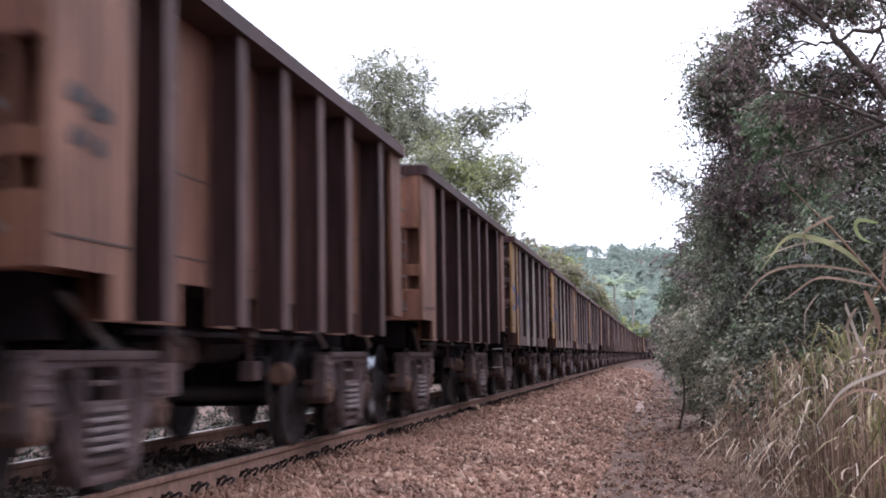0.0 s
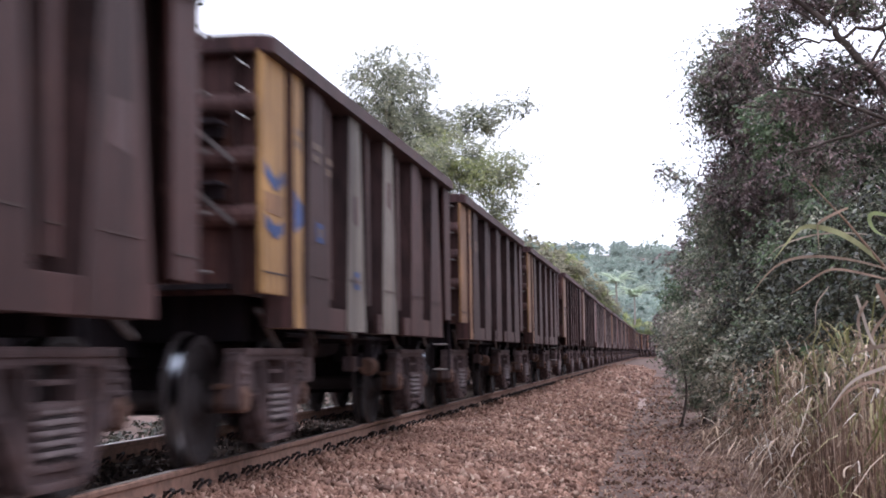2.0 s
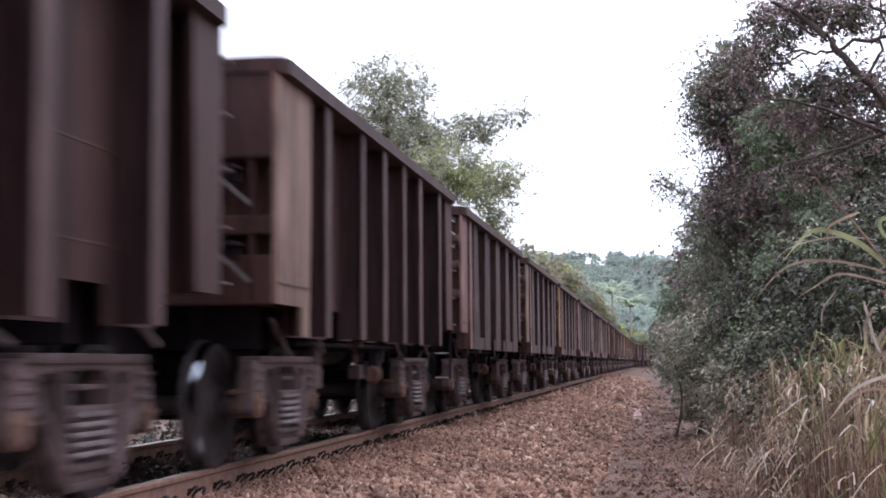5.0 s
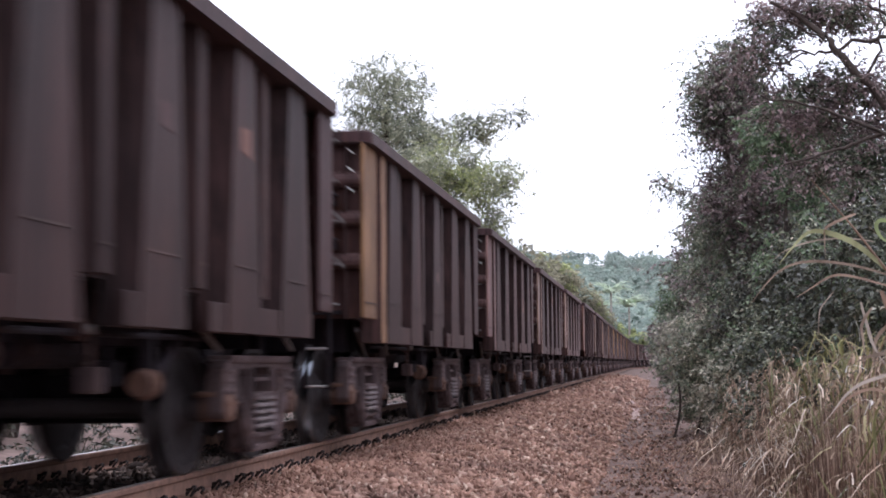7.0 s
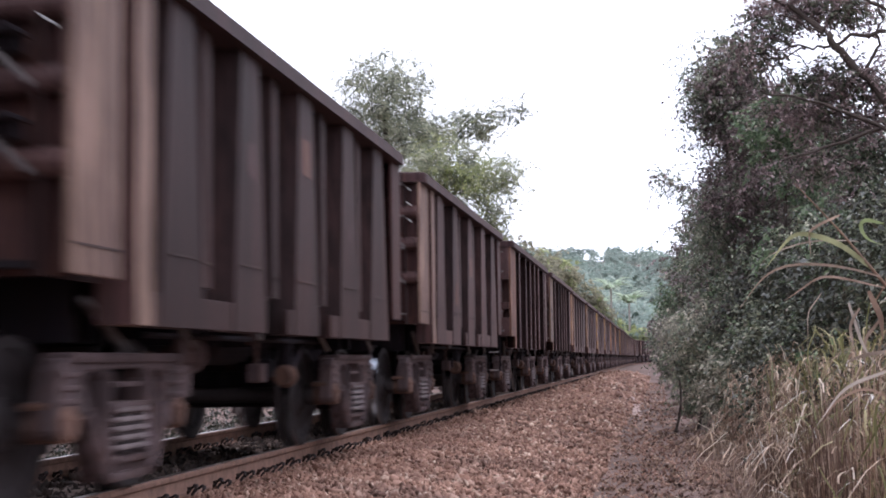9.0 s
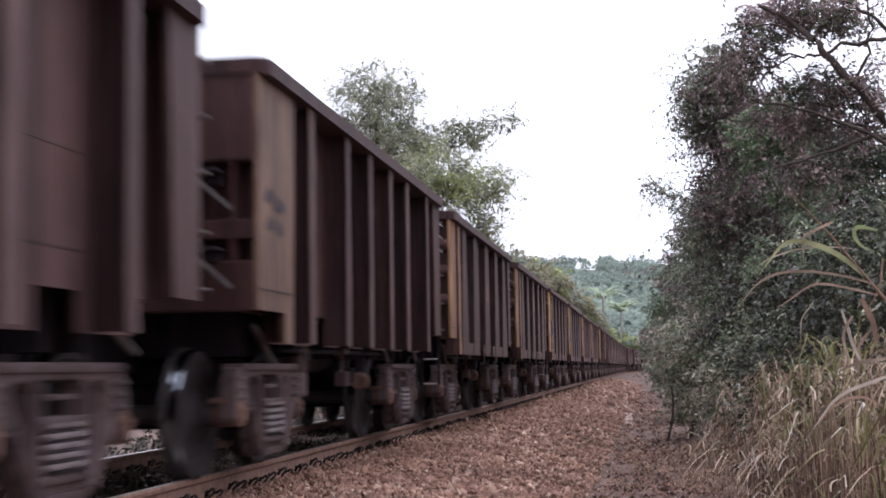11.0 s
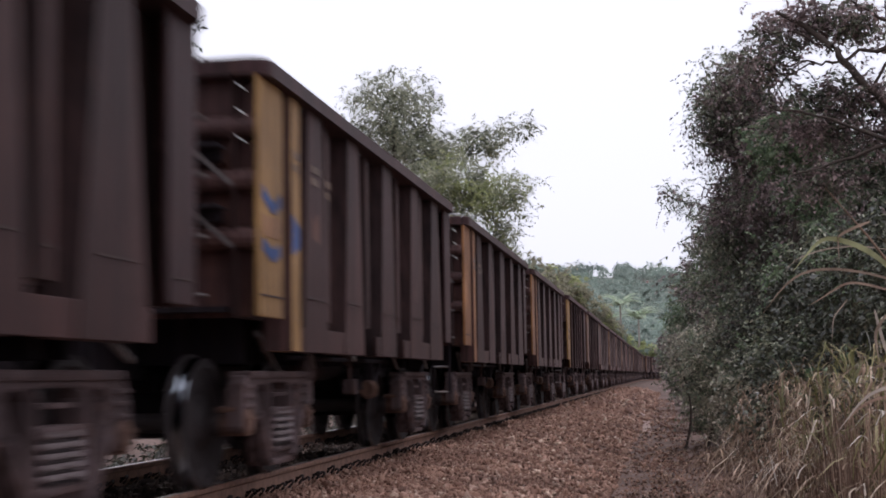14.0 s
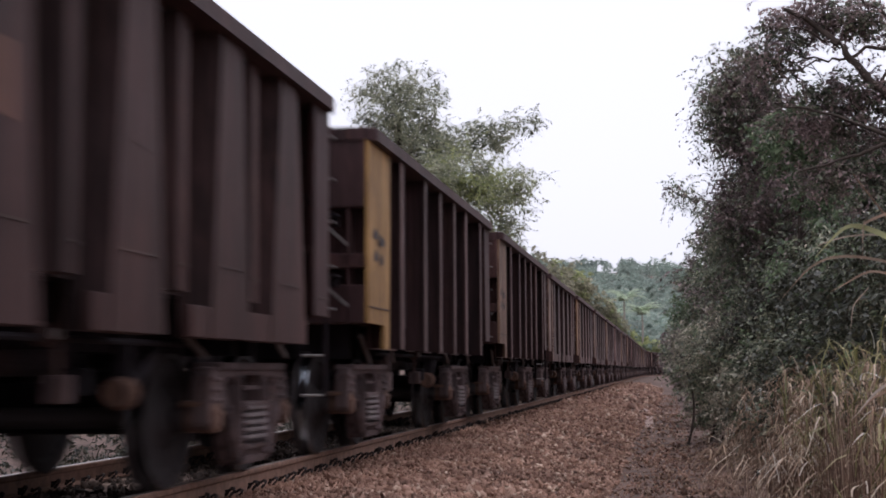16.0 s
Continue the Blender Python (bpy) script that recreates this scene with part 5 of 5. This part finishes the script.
def stirrup(wagon):
    """A ladder that hangs from the rear corner below the box."""
    y = LENGTH + 0.03
    for x in (1.03, 1.26):
        bm = bmesh.new()
        box(bm, x - 0.018, x + 0.018, y - 0.008, y + 0.008, 0.56, 1.40, 0.003)
        part("stirrup_strap", bm, UNDER, wagon, "dark steel ladder strap")
    for z in (0.58, 0.93, 1.28):
        bm = bmesh.new()
        rod(bm, (1.02, y + 0.02, z), (1.27, y + 0.02, z), 0.011, 6)
        part("stirrup_rung", bm, PALE_ROD, wagon, "worn bright ladder rung")


STEPS = ("end_step", "slanting_strap")


def diagonal_steps(wagon, zs):
    """Bent steps on the end wall: a short dark tread held by a slanting flat strap."""
    for z in zs:
        bm = bmesh.new()
        box(bm, 0.72, 1.02, -0.16, 0.08, z, z + 0.028, 0.006)
        box(bm, 0.74, 1.0, -0.02, 0.08, z - 0.09, z, 0.006)
        tread = part("end_step", bm, UNDER, wagon, "dark steel end step")
        bm = bmesh.new()
        box(bm, -0.205, 0.205, -0.006, 0.006, -0.018, 0.018, 0.003)
        bmesh.ops.transform(bm, matrix=pose(0.97, -0.12, z - 0.15, 0, 42, 0), verts=bm.verts[:])
        part("slanting_strap", bm, ROD, tread, "worn slanting steel strap")


def shell(name, label):
    w = tagged(new(name), label, "ore wagon", "wagons of the ore train")
    bm = bmesh.new()
    rim_mesh(bm)
    part("top_chord", bm, DARK, w, "rounded top chord")
    build_underframe(w)
    bm = bmesh.new()
    lump = [[bm.verts.new((x, y, 2.55 + 0.33 * max(0, 1 - abs(x) / 1.2) * (0.6 + 0.4 * math.sin(y * 1.9 + x))))for x in np.linspace(-1.07, 1.07, 9)] for y in np.linspace(0.2, LENGTH - 0.2, 20)]
    for a, b in zip(lump, lump[1:]):
        for k in range(8):
            bm.faces.new((a[k], a[k + 1], b[k + 1], b[k]))
    part("ore_load", bm, GROUND, w, "dark red ore load", True)
    return w


def seam(w, sx, x, y0, y1, z):
    if sx < 0:
        return
    bm = bmesh.new()
    box(bm, sx * x, sx * (x + 0.006), y0, y1, z, z + 0.014)
    part("weld_seam", bm, WELD, w)


def build_post_wagon():
    """Smooth sheets between slim outside posts, deep shelves across the ends."""
    w = shell("ore_wagon", "dark brown steel ore wagon with slim side posts and faded corner panels")
    notches = [(2.44, 3.05, 1.30), (3.60, 4.19, 1.26), (4.78, 5.35, 1.265), (5.92, 6.47, 1.26), (7.25, 7.80, 1.255)]
    posts = (1.60, 3.08, 4.22, 5.38, 6.50, 8.03)
    for sx in (1, -1):
        bm = bmesh.new()
        plate(bm, side_outline(notches), "x", sx * 1.08, sx * 0.02)
        part("side_sheet", bm, BROWN, w)
        for y in posts:
            # webs painted dark to imitate the shade on their faces
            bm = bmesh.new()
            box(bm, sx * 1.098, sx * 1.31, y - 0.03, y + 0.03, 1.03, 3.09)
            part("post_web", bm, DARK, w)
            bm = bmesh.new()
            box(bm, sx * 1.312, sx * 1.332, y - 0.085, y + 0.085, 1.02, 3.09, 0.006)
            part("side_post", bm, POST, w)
        bays = (1.10,) + posts + (LENGTH - 0.6,)
        for k in range(len(bays) - 1):
            seam(w, sx, 1.098, bays[k] + 0.05, bays[k + 1] - 0.05, 1.47 if k % 3 else 1.44)
            if k % 2:
                seam(w, sx, 1.098, bays[k] + 0.05, bays[k + 1] - 0.05, 2.02)
        bm = bmesh.new()
        plate(bm, [(0.0, 3.09), (0.0, 1.26), (0.76, 1.26), (0.76, 1.015), (1.02, 1.015), (1.10, 3.09)], "x", sx * 1.262, sx * 0.038)
        part("corner_panel", bm, TAN, w, "faded corner panel")
        bm = bmesh.new()
        plate(bm, [(LENGTH, 3.09), (LENGTH, 1.26), (LENGTH - 0.50, 1.26), (LENGTH - 0.60, 3.09)], "x", sx * 1.262, sx * 0.038)
        part("rear_corner_panel", bm, TAN, w)
        seam(w, sx, 1.299, 0.012, 1.02, 1.415)
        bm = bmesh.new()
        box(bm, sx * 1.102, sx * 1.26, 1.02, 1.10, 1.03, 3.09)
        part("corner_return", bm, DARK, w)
    for y, d in ((0.0, 1), (LENGTH, -1)):
        bm = bmesh.new()
        plate(bm, [(-1.26, 1.26), (1.26, 1.26), (1.26, 3.09), (-1.26, 3.09)], "y", y + d * 0.24, d * 0.02)
        part("end_sheet", bm, DARK, w)
        bm = bmesh.new()
        box(bm, -1.26, 1.26, y, y + d * 0.22, 2.41, 3.085, 0.015)
        part("end_plate", bm, DARK, w)
        for z0, z1 in ((1.81, 1.955), (1.26, 1.64)):
            bm = bmesh.new()
            box(bm, -1.26, 1.26, y + d * 0.02, y + d * 0.22, z0, z1, 0.012)
            part("end_shelf", bm, BROWN, w)
    diagonal_steps(w, (2.31, 1.71))
    grab_irons(w, LENGTH, 1, (1.33,), (1.34, 1.72, 2.12, 2.50, 2.88))
    stirrup(w)
    for ob in w.children_recursive:
        true_size(ob.data)
    for y in TRUCKS:
        build_truck(w, y)
    return w


def build_pressed_wagon():
    """Tapered pressed stiffeners on the sides, round beams across the ends."""
    w = shell("ore_wagon", "brown steel ore wagon with tapered pressed side stiffeners")
    notches = [(1.10, LENGTH - 0.70, 1.29)]
    for sx in (1, -1):
        bm = bmesh.new()
        plate(bm, side_outline(notches), "x", sx * 1.08, sx * 0.02)
        part("side_sheet", bm, BROWN, w)
        for k, y in enumerate((1.66, 3.15, 4.82, 6.50, 7.96)):
            bm = bmesh.new()
            hat(bm, sx, y, 0.56, 0.98 if k < 4 else 1.14, 1.015, 3.085, 1.098, 0.215)
            # flanks take the recess colour, which has their shade painted in
            part("wide_stiffener", bm, GREYBROWN, w).data.materials.append(RECESS_SHADE)
            seam(w, sx, 1.312, y - 0.28, y + 0.28, 1.46 + 0.03 * (k % 2))
        for y in (2.34, 4.05, 5.70, 7.24):
            bm = bmesh.new()
            hat(bm, sx, y, 0.26, 0.30, 1.30, 3.085, 1.098, 0.15)
            part("narrow_stiffener", bm, DARK, w).data.materials.append(RECESS_SHADE)
            seam(w, sx, 1.248, y - 0.08, y + 0.08, 1.46)
        for y0, y1 in ((1.10, 3.56), (4.22, 5.18), (5.72, LENGTH - 0.78)):
            bm = bmesh.new()
            box(bm, sx * 1.262, sx * 1.303, y0, y1, 1.012, 1.215, 0.006)
            part("lower_apron", bm, GREYBROWN, w)
        bm = bmesh.new()
        hat(bm, sx, 1.0, 0.40, 0.42, 1.015, 3.085, 1.098, 0.215)
        part("corner_stiffener", bm, TAN, w, "faded stiffener beside the corner").data.materials.append(BROWN)
        for y0, y1 in ((0.0, 0.66), (LENGTH - 0.5, LENGTH)):
            bm = bmesh.new()
            box(bm, sx * 1.262, sx * 1.30, y0 + 0.002, y1, 1.26, 3.09, 0.012)
            part("corner_panel" if y0 == 0 else "rear_corner_panel", bm, TAN, w, "faded corner panel" if y0 == 0 else "")
            seam(w, sx, 1.299, y0 + 0.014, y1 - 0.012, 1.415)
    for y, d in ((0.0, 1), (LENGTH, -1)):
        bm = bmesh.new()
        plate(bm, [(-1.26, 1.26), (1.26, 1.26), (1.26, 3.095), (-1.26, 3.095)], "y", y + d * 0.14, d * 0.02)
        part("inner_end_sheet", bm, MAROON, w)
        for z in (2.70, 2.29, 1.85):
            bm = bmesh.new()
            rod(bm, (-1.255, y + d * 0.09, z), (1.255, y + d * 0.09, z), 0.085, 12)
            part("end_beam", bm, GREYBROWN, w)
    diagonal_steps(w, (2.52, 2.06))
    grab_irons(w, LENGTH, 1, (1.33,), (1.34, 1.72, 2.12, 2.50, 2.88))
    for z in (2.99, 2.80, 2.59):
        bm = bmesh.new()
        rod(bm, (1.13, 0.0, z + 0.022), (1.19, 0.0, z - 0.022), 0.0065, 6)
        part("white_rung", bm, WHITE_ROD, w, "short white-painted rung")
    stirrup(w)
    for ob in w.children_recursive:
        true_size(ob.data)
    for y in TRUCKS:
        build_truck(w, y)
    return w


# kind, body, corners, stiffeners, marks
LIVERY = {
    -3: ("post", BROWN, TAN, GREYBROWN, 0), -2: ("pressed", BROWN, PINK, GREYBROWN, 0), -1: ("post", RUSTED, DUSTY, GREYBROWN, 3),
    0: ("post", RUSTED, DUSTY, GREYBROWN, 1), 1: ("pressed", BROWN, YELLOW, CHALK, 2), 2: ("pressed", BROWN, YELLOW, CHALK, 2),
    3: ("pressed", DARK, ORANGE, MID, 1), 4: ("pressed", DARK, ORANGE, MID, 1), 5: ("post", BROWN, OCHRE, GREYBROWN, 3),
    6: ("post", BROWN, TAN, GREYBROWN, 0), 7: ("pressed", DARK, PINK, MID, 0), 8: ("pressed", DARK, TAN, MID, 1),
    9: ("pressed", DARK, ORANGE, MID, 0), 10: ("pressed", DARK, PINK, BROWN, 0), 11: ("pressed", BROWN, TAN, MID, 0),
    12: ("pressed", BROWN, TAN, GREYBROWN, 0), 13: ("post", GREYBROWN, DUSTY, GREYBROWN, 1), 14: ("post", BROWN, OCHRE, GREYBROWN, 3),
    15: ("pressed", DARK, ORANGE, BROWN, 0), 16: ("pressed", DARK, ORANGE, BROWN, 0), 17: ("pressed", DARK, YELLOW, BROWN, 4),
    18: ("pressed", DARK, YELLOW, BROWN, 4), 19: ("pressed", DARK, AMBER, BROWN, 1), 20: ("pressed", DARK, AMBER, BROWN, 1),
    21: ("post", DARK, YELLOW, GREYBROWN, 3), 22: ("post", BROWN, OCHRE, GREYBROWN, 3), 23: ("pressed", BROWN, TAN, BROWN, 0),
}
WORDS = {PINK: "faded pink", ORANGE: "faded orange", TAN: "tan", YELLOW: "yellow", AMBER: "amber", OCHRE: "pale ochre", DUSTY: "dusty red-brown"}
BODY = {BROWN: "brown", MID: "worn brown", RUSTED: "rusty brown", MAROON: "maroon", DARK: "dark brown", GREYBROWN: "grey-brown"}
TRAIN = []


def paint(ob, material):
    ob.material_slots[0].link = "OBJECT"
    ob.material_slots[0].material = material


def marks(w, kind, style):
    """Stencilled signs: a blue chevron, black flourishes, and rows of pale bars for the lettering."""
    x = 1.303
    if style in (2, 4):
        bm = bmesh.new()
        plate(bm, [(0.06, 2.16), (0.34, 2.05), (0.60, 2.14), (0.60, 2.24), (0.34, 2.14), (0.08, 2.26)], "x", x, 0.004)
        box_part("blue_sign", bm, BLUE, w, "blue chevron sign")
        bm = bmesh.new()
        box(bm, x, x + 0.003, 0.05, 0.58, 1.87, 2.03)
        box_part("orange_sign", bm, ORANGE, w, "worn orange sign")
        bm = bmesh.new()
        plate(bm, [(0.08, 1.86), (0.34, 1.78), (0.56, 1.84), (0.56, 1.75), (0.34, 1.68), (0.08, 1.76)], "x", x, 0.004)
        box_part("blue_sign", bm, BLUE, w, "blue chevron sign")
        bm = bmesh.new()
        plate(bm, [(0.88, 2.12), (1.10, 2.02), (1.10, 1.86), (0.88, 1.78)], "x", 1.312, 0.005)
        box_part("blue_sign", bm, BLUE, w, "blue arrow sign")
        for y, z in ((1.60, 1.76), (3.06, 1.42)) if style == 2 else ():
            bm = bmesh.new()
            box(bm, 1.3135, 1.3165, y, y + 0.22, z, z + 0.17)
            box_part("blue_label", bm, BLUE, w, "small blue label")
            bm = bmesh.new()
            box(bm, 1.3165, 1.319, y + 0.05, y + 0.17, z + 0.05, z + 0.12)
            box_part("label_bar", bm, PALE, w)
    if style == 3:
        for y, z, l in ((0.18, 2.10, 0.26), (0.46, 2.05, 0.30), (0.22, 1.88, 0.22), (0.52, 1.86, 0.16)):
            bm = bmesh.new()
            plate(bm, [(y, z), (y + l, z + 0.03), (y + l, z + 0.08), (y + l * 0.4, z + 0.13), (y, z + 0.06)], "x", x, 0.004)
            box_part("stencilled_sign", bm, INK, w, "worn black sign")
    if style:
        spots = ((1.101, 1.98, 2.56, 0.40), (1.101, 3.40, 2.50, 0.34)) if kind == "post" else ((1.3135, 1.50, 2.55, 0.30), (1.2505, 2.25, 2.52, 0.18), (1.3135, 0.90, 2.58, 0.20))
        for xx, y, z, l in spots:
            for k in range(2):
                bm = bmesh.new()
                box(bm, xx, xx + 0.003, y, y + l * (1 - 0.2 * k), z - 0.105 * k, z - 0.105 * k + 0.062)
                box_part("lettering_bar", bm, PALE, w, "worn pale lettering")


def patches(w, kind, n):
    """Repainted and scraped places on the side, different on every wagon."""
    rng = random.Random(300 + n)
    for _ in range(rng.randint(2, 4)):
        high, wide = rng.uniform(0.16, 0.40), rng.uniform(0.16, 0.30)
        if kind == "post":
            y, z, x = rng.choice((2.34, 3.65, 4.80, 5.94, 7.26)), rng.uniform(1.55, 2.5), 1.1005
            wide *= 2
        else:
            y, z, x = rng.choice((1.66, 3.15, 4.82, 6.50, 7.96)), rng.uniform(1.5, 2.4), 1.3125
        bm = bmesh.new()
        k = rng.uniform(0.02, 0.06)
        plate(bm, [(y - wide / 2, z + k), (y + wide / 2, z), (y + wide / 2 - k * 0.4, z + high), (y - wide / 2 + k * 0.3, z + high - k)], "x", x, 0.002)
        box_part("paint_patch", bm, rng.choice((GREYBROWN, RUSTED, GREYBROWN, MAROON, POST)), w, "faded repainted patch")


def build_train():
    first = {"post": build_post_wagon(), "pressed": build_pressed_wagon()}
    used = set()
    rng = random.Random(9)
    made = []
    for n in range(-2, 41):
        if n in LIVERY:
            style = LIVERY[n]
        else:
            kind = "post" if n % 8 in (5, 6) else "pressed"
            style = (kind, rng.choice((BROWN, DARK, GREYBROWN)), rng.choice((PINK, TAN, ORANGE, OCHRE)), rng.choice((BROWN, GREYBROWN)), 0)
        kind = style[0]
        if kind in used:
            w = copy_thing(first[kind], pose(0, START + n * PITCH, 0))
        else:
            w = first[kind]
            used.add(kind)
        made.append((n, style, w))
    for n, (kind, body, corner, stiff, sign), w in made:
        hats = 0
        for ob in sorted(w.children, key=lambda o: o.name):
            nm = ob.name.split(".")[0]
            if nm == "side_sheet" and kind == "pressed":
                # sheet between the stiffeners, its colour darkened in place of shade
                paint(ob, RECESS_SHADE)
            elif nm in ("side_sheet", "end_sheet", "end_shelf", "end_plate", "rear_corner_panel"):
                paint(ob, body)
            elif nm in ("corner_panel", "corner_stiffener"):
                paint(ob, corner)
            elif nm == "lower_apron":
                paint(ob, body if stiff is CHALK else stiff)
            elif nm == "wide_stiffener":
                k = hats % 5
                hats += 1
                paint(ob, stiff if stiff is not CHALK or 0 < k < 3 else body)
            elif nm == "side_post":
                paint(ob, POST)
            elif nm == "narrow_stiffener":
                paint(ob, body if stiff is CHALK else stiff)
        # only every other wagon has the hanging ladder, some lack white rungs, two lack end steps
        lacks = ("stirrup_strap", "stirrup_rung") if n % 2 else ()
        lacks += ("white_rung",) if n in (1, 3, 4) else ()
        lacks += STEPS if n in (15, 16) else ()
        for ob in list(w.children):
            if ob.name.split(".")[0] in lacks:
                for piece in (*ob.children, ob):
                    bpy.data.objects.remove(piece)
        marks(w, kind, sign)
        patches(w, kind, n)
        if kind == "post" or n < 3:
            # an older, slightly wider box
            for ob in w.children:
                if ob.name.split(".")[0] not in ("bogie", "coupler", "centre_sill"):
                    ob.scale.x = 1.034
        tagged(w, f"{BODY[body]} ore wagon with {'slim side posts' if kind == 'post' else 'pressed stiffeners'} and {WORDS[corner]} corners")
        TRAIN.append((n, w))


build_train()
build_grass()
# light on the path's slope, laid on as a paler skin of earth
soil_patch("bare_earth", "earth beside the ballast, painted paler for the light on it", 3.55, 40.0, 0.42, 9.0, LIT_EARTH, 5)
soil_patch("red_earth", "small patch of reddish earth on the path", 3.38, 15.4, 0.26, 0.7, RED_EARTH, 6)
build_reeds()
build_track()
build_ballast()


# ---- what moves ----
def surge(t):
    """The train's slight gain and loss on an even pace, in metres."""
    return float(np.interp(t, (0, 1, 2, 2.6, 2.7, 3.5, 4, 6.5, 7.5, 8, 10.5, 11, 11.5, 12, 12.5, 13, 14, 14.5, 15, 16),
                           (-0.25, -0.25, -0.22, -0.25, 0.27, 0.26, 0.29, 0.30, 0.27, 0.24, 0.22, 0.13, 0.08, 0.09, 0.0, -0.07, -0.10, -0.15, -0.16, -0.23)))


def motions():
    times = sorted([k * 0.5 for k in range(33)] + [2.6, 2.7])
    for n, w in TRAIN:
        rows = []
        for t in times:
            p, yaw = on_track(START + n * PITCH - SPEED * t + surge(t))
            rows.append((t, pose(*p, 0, 0, yaw)))
        walk(w, rows)
        for truck in w.children:
            if truck.name.split(".")[0] != "bogie":
                continue
            for ws in truck.children:
                if ws.name.split(".")[0] == "wheelset":
                    y = ws.location.y
                    walk(ws, [(k / 20, pose(0, y, WHEEL_R, math.degrees((SPEED * k / 20 - surge(k / 20)) / WHEEL_R) + 17 * n, 0, 0)) for k in range(321)])
    # the cane grass sways in the train's wind
    gusts = ((0, -0.08), (1, -0.05), (2, -0.02), (3, 0.0), (4, -0.02), (5.3, 0.03), (6.5, 0.13), (7, 0.02), (7.5, -0.03), (8, -0.04), (10.5, -0.04), (12, -0.02), (13, -0.02), (13.5, 0.02), (14, 0.04), (14.5, 0.16), (15, 0.13), (15.5, 0.03), (16, 0.12))
    for root, x, y, z in REEDS:
        rows = []
        for t in [k * 0.25 for k in range(65)]:
            g = float(np.interp(t, [a for a, b in gusts], [b for a, b in gusts])) + 0.008 * math.sin(t * 9.1)
            rows.append((t, pose(x, y, z, 1.2 * math.sin(t * 5.3), math.degrees(g / 1.75), 12 * g)))
        walk(root, rows)


motions()
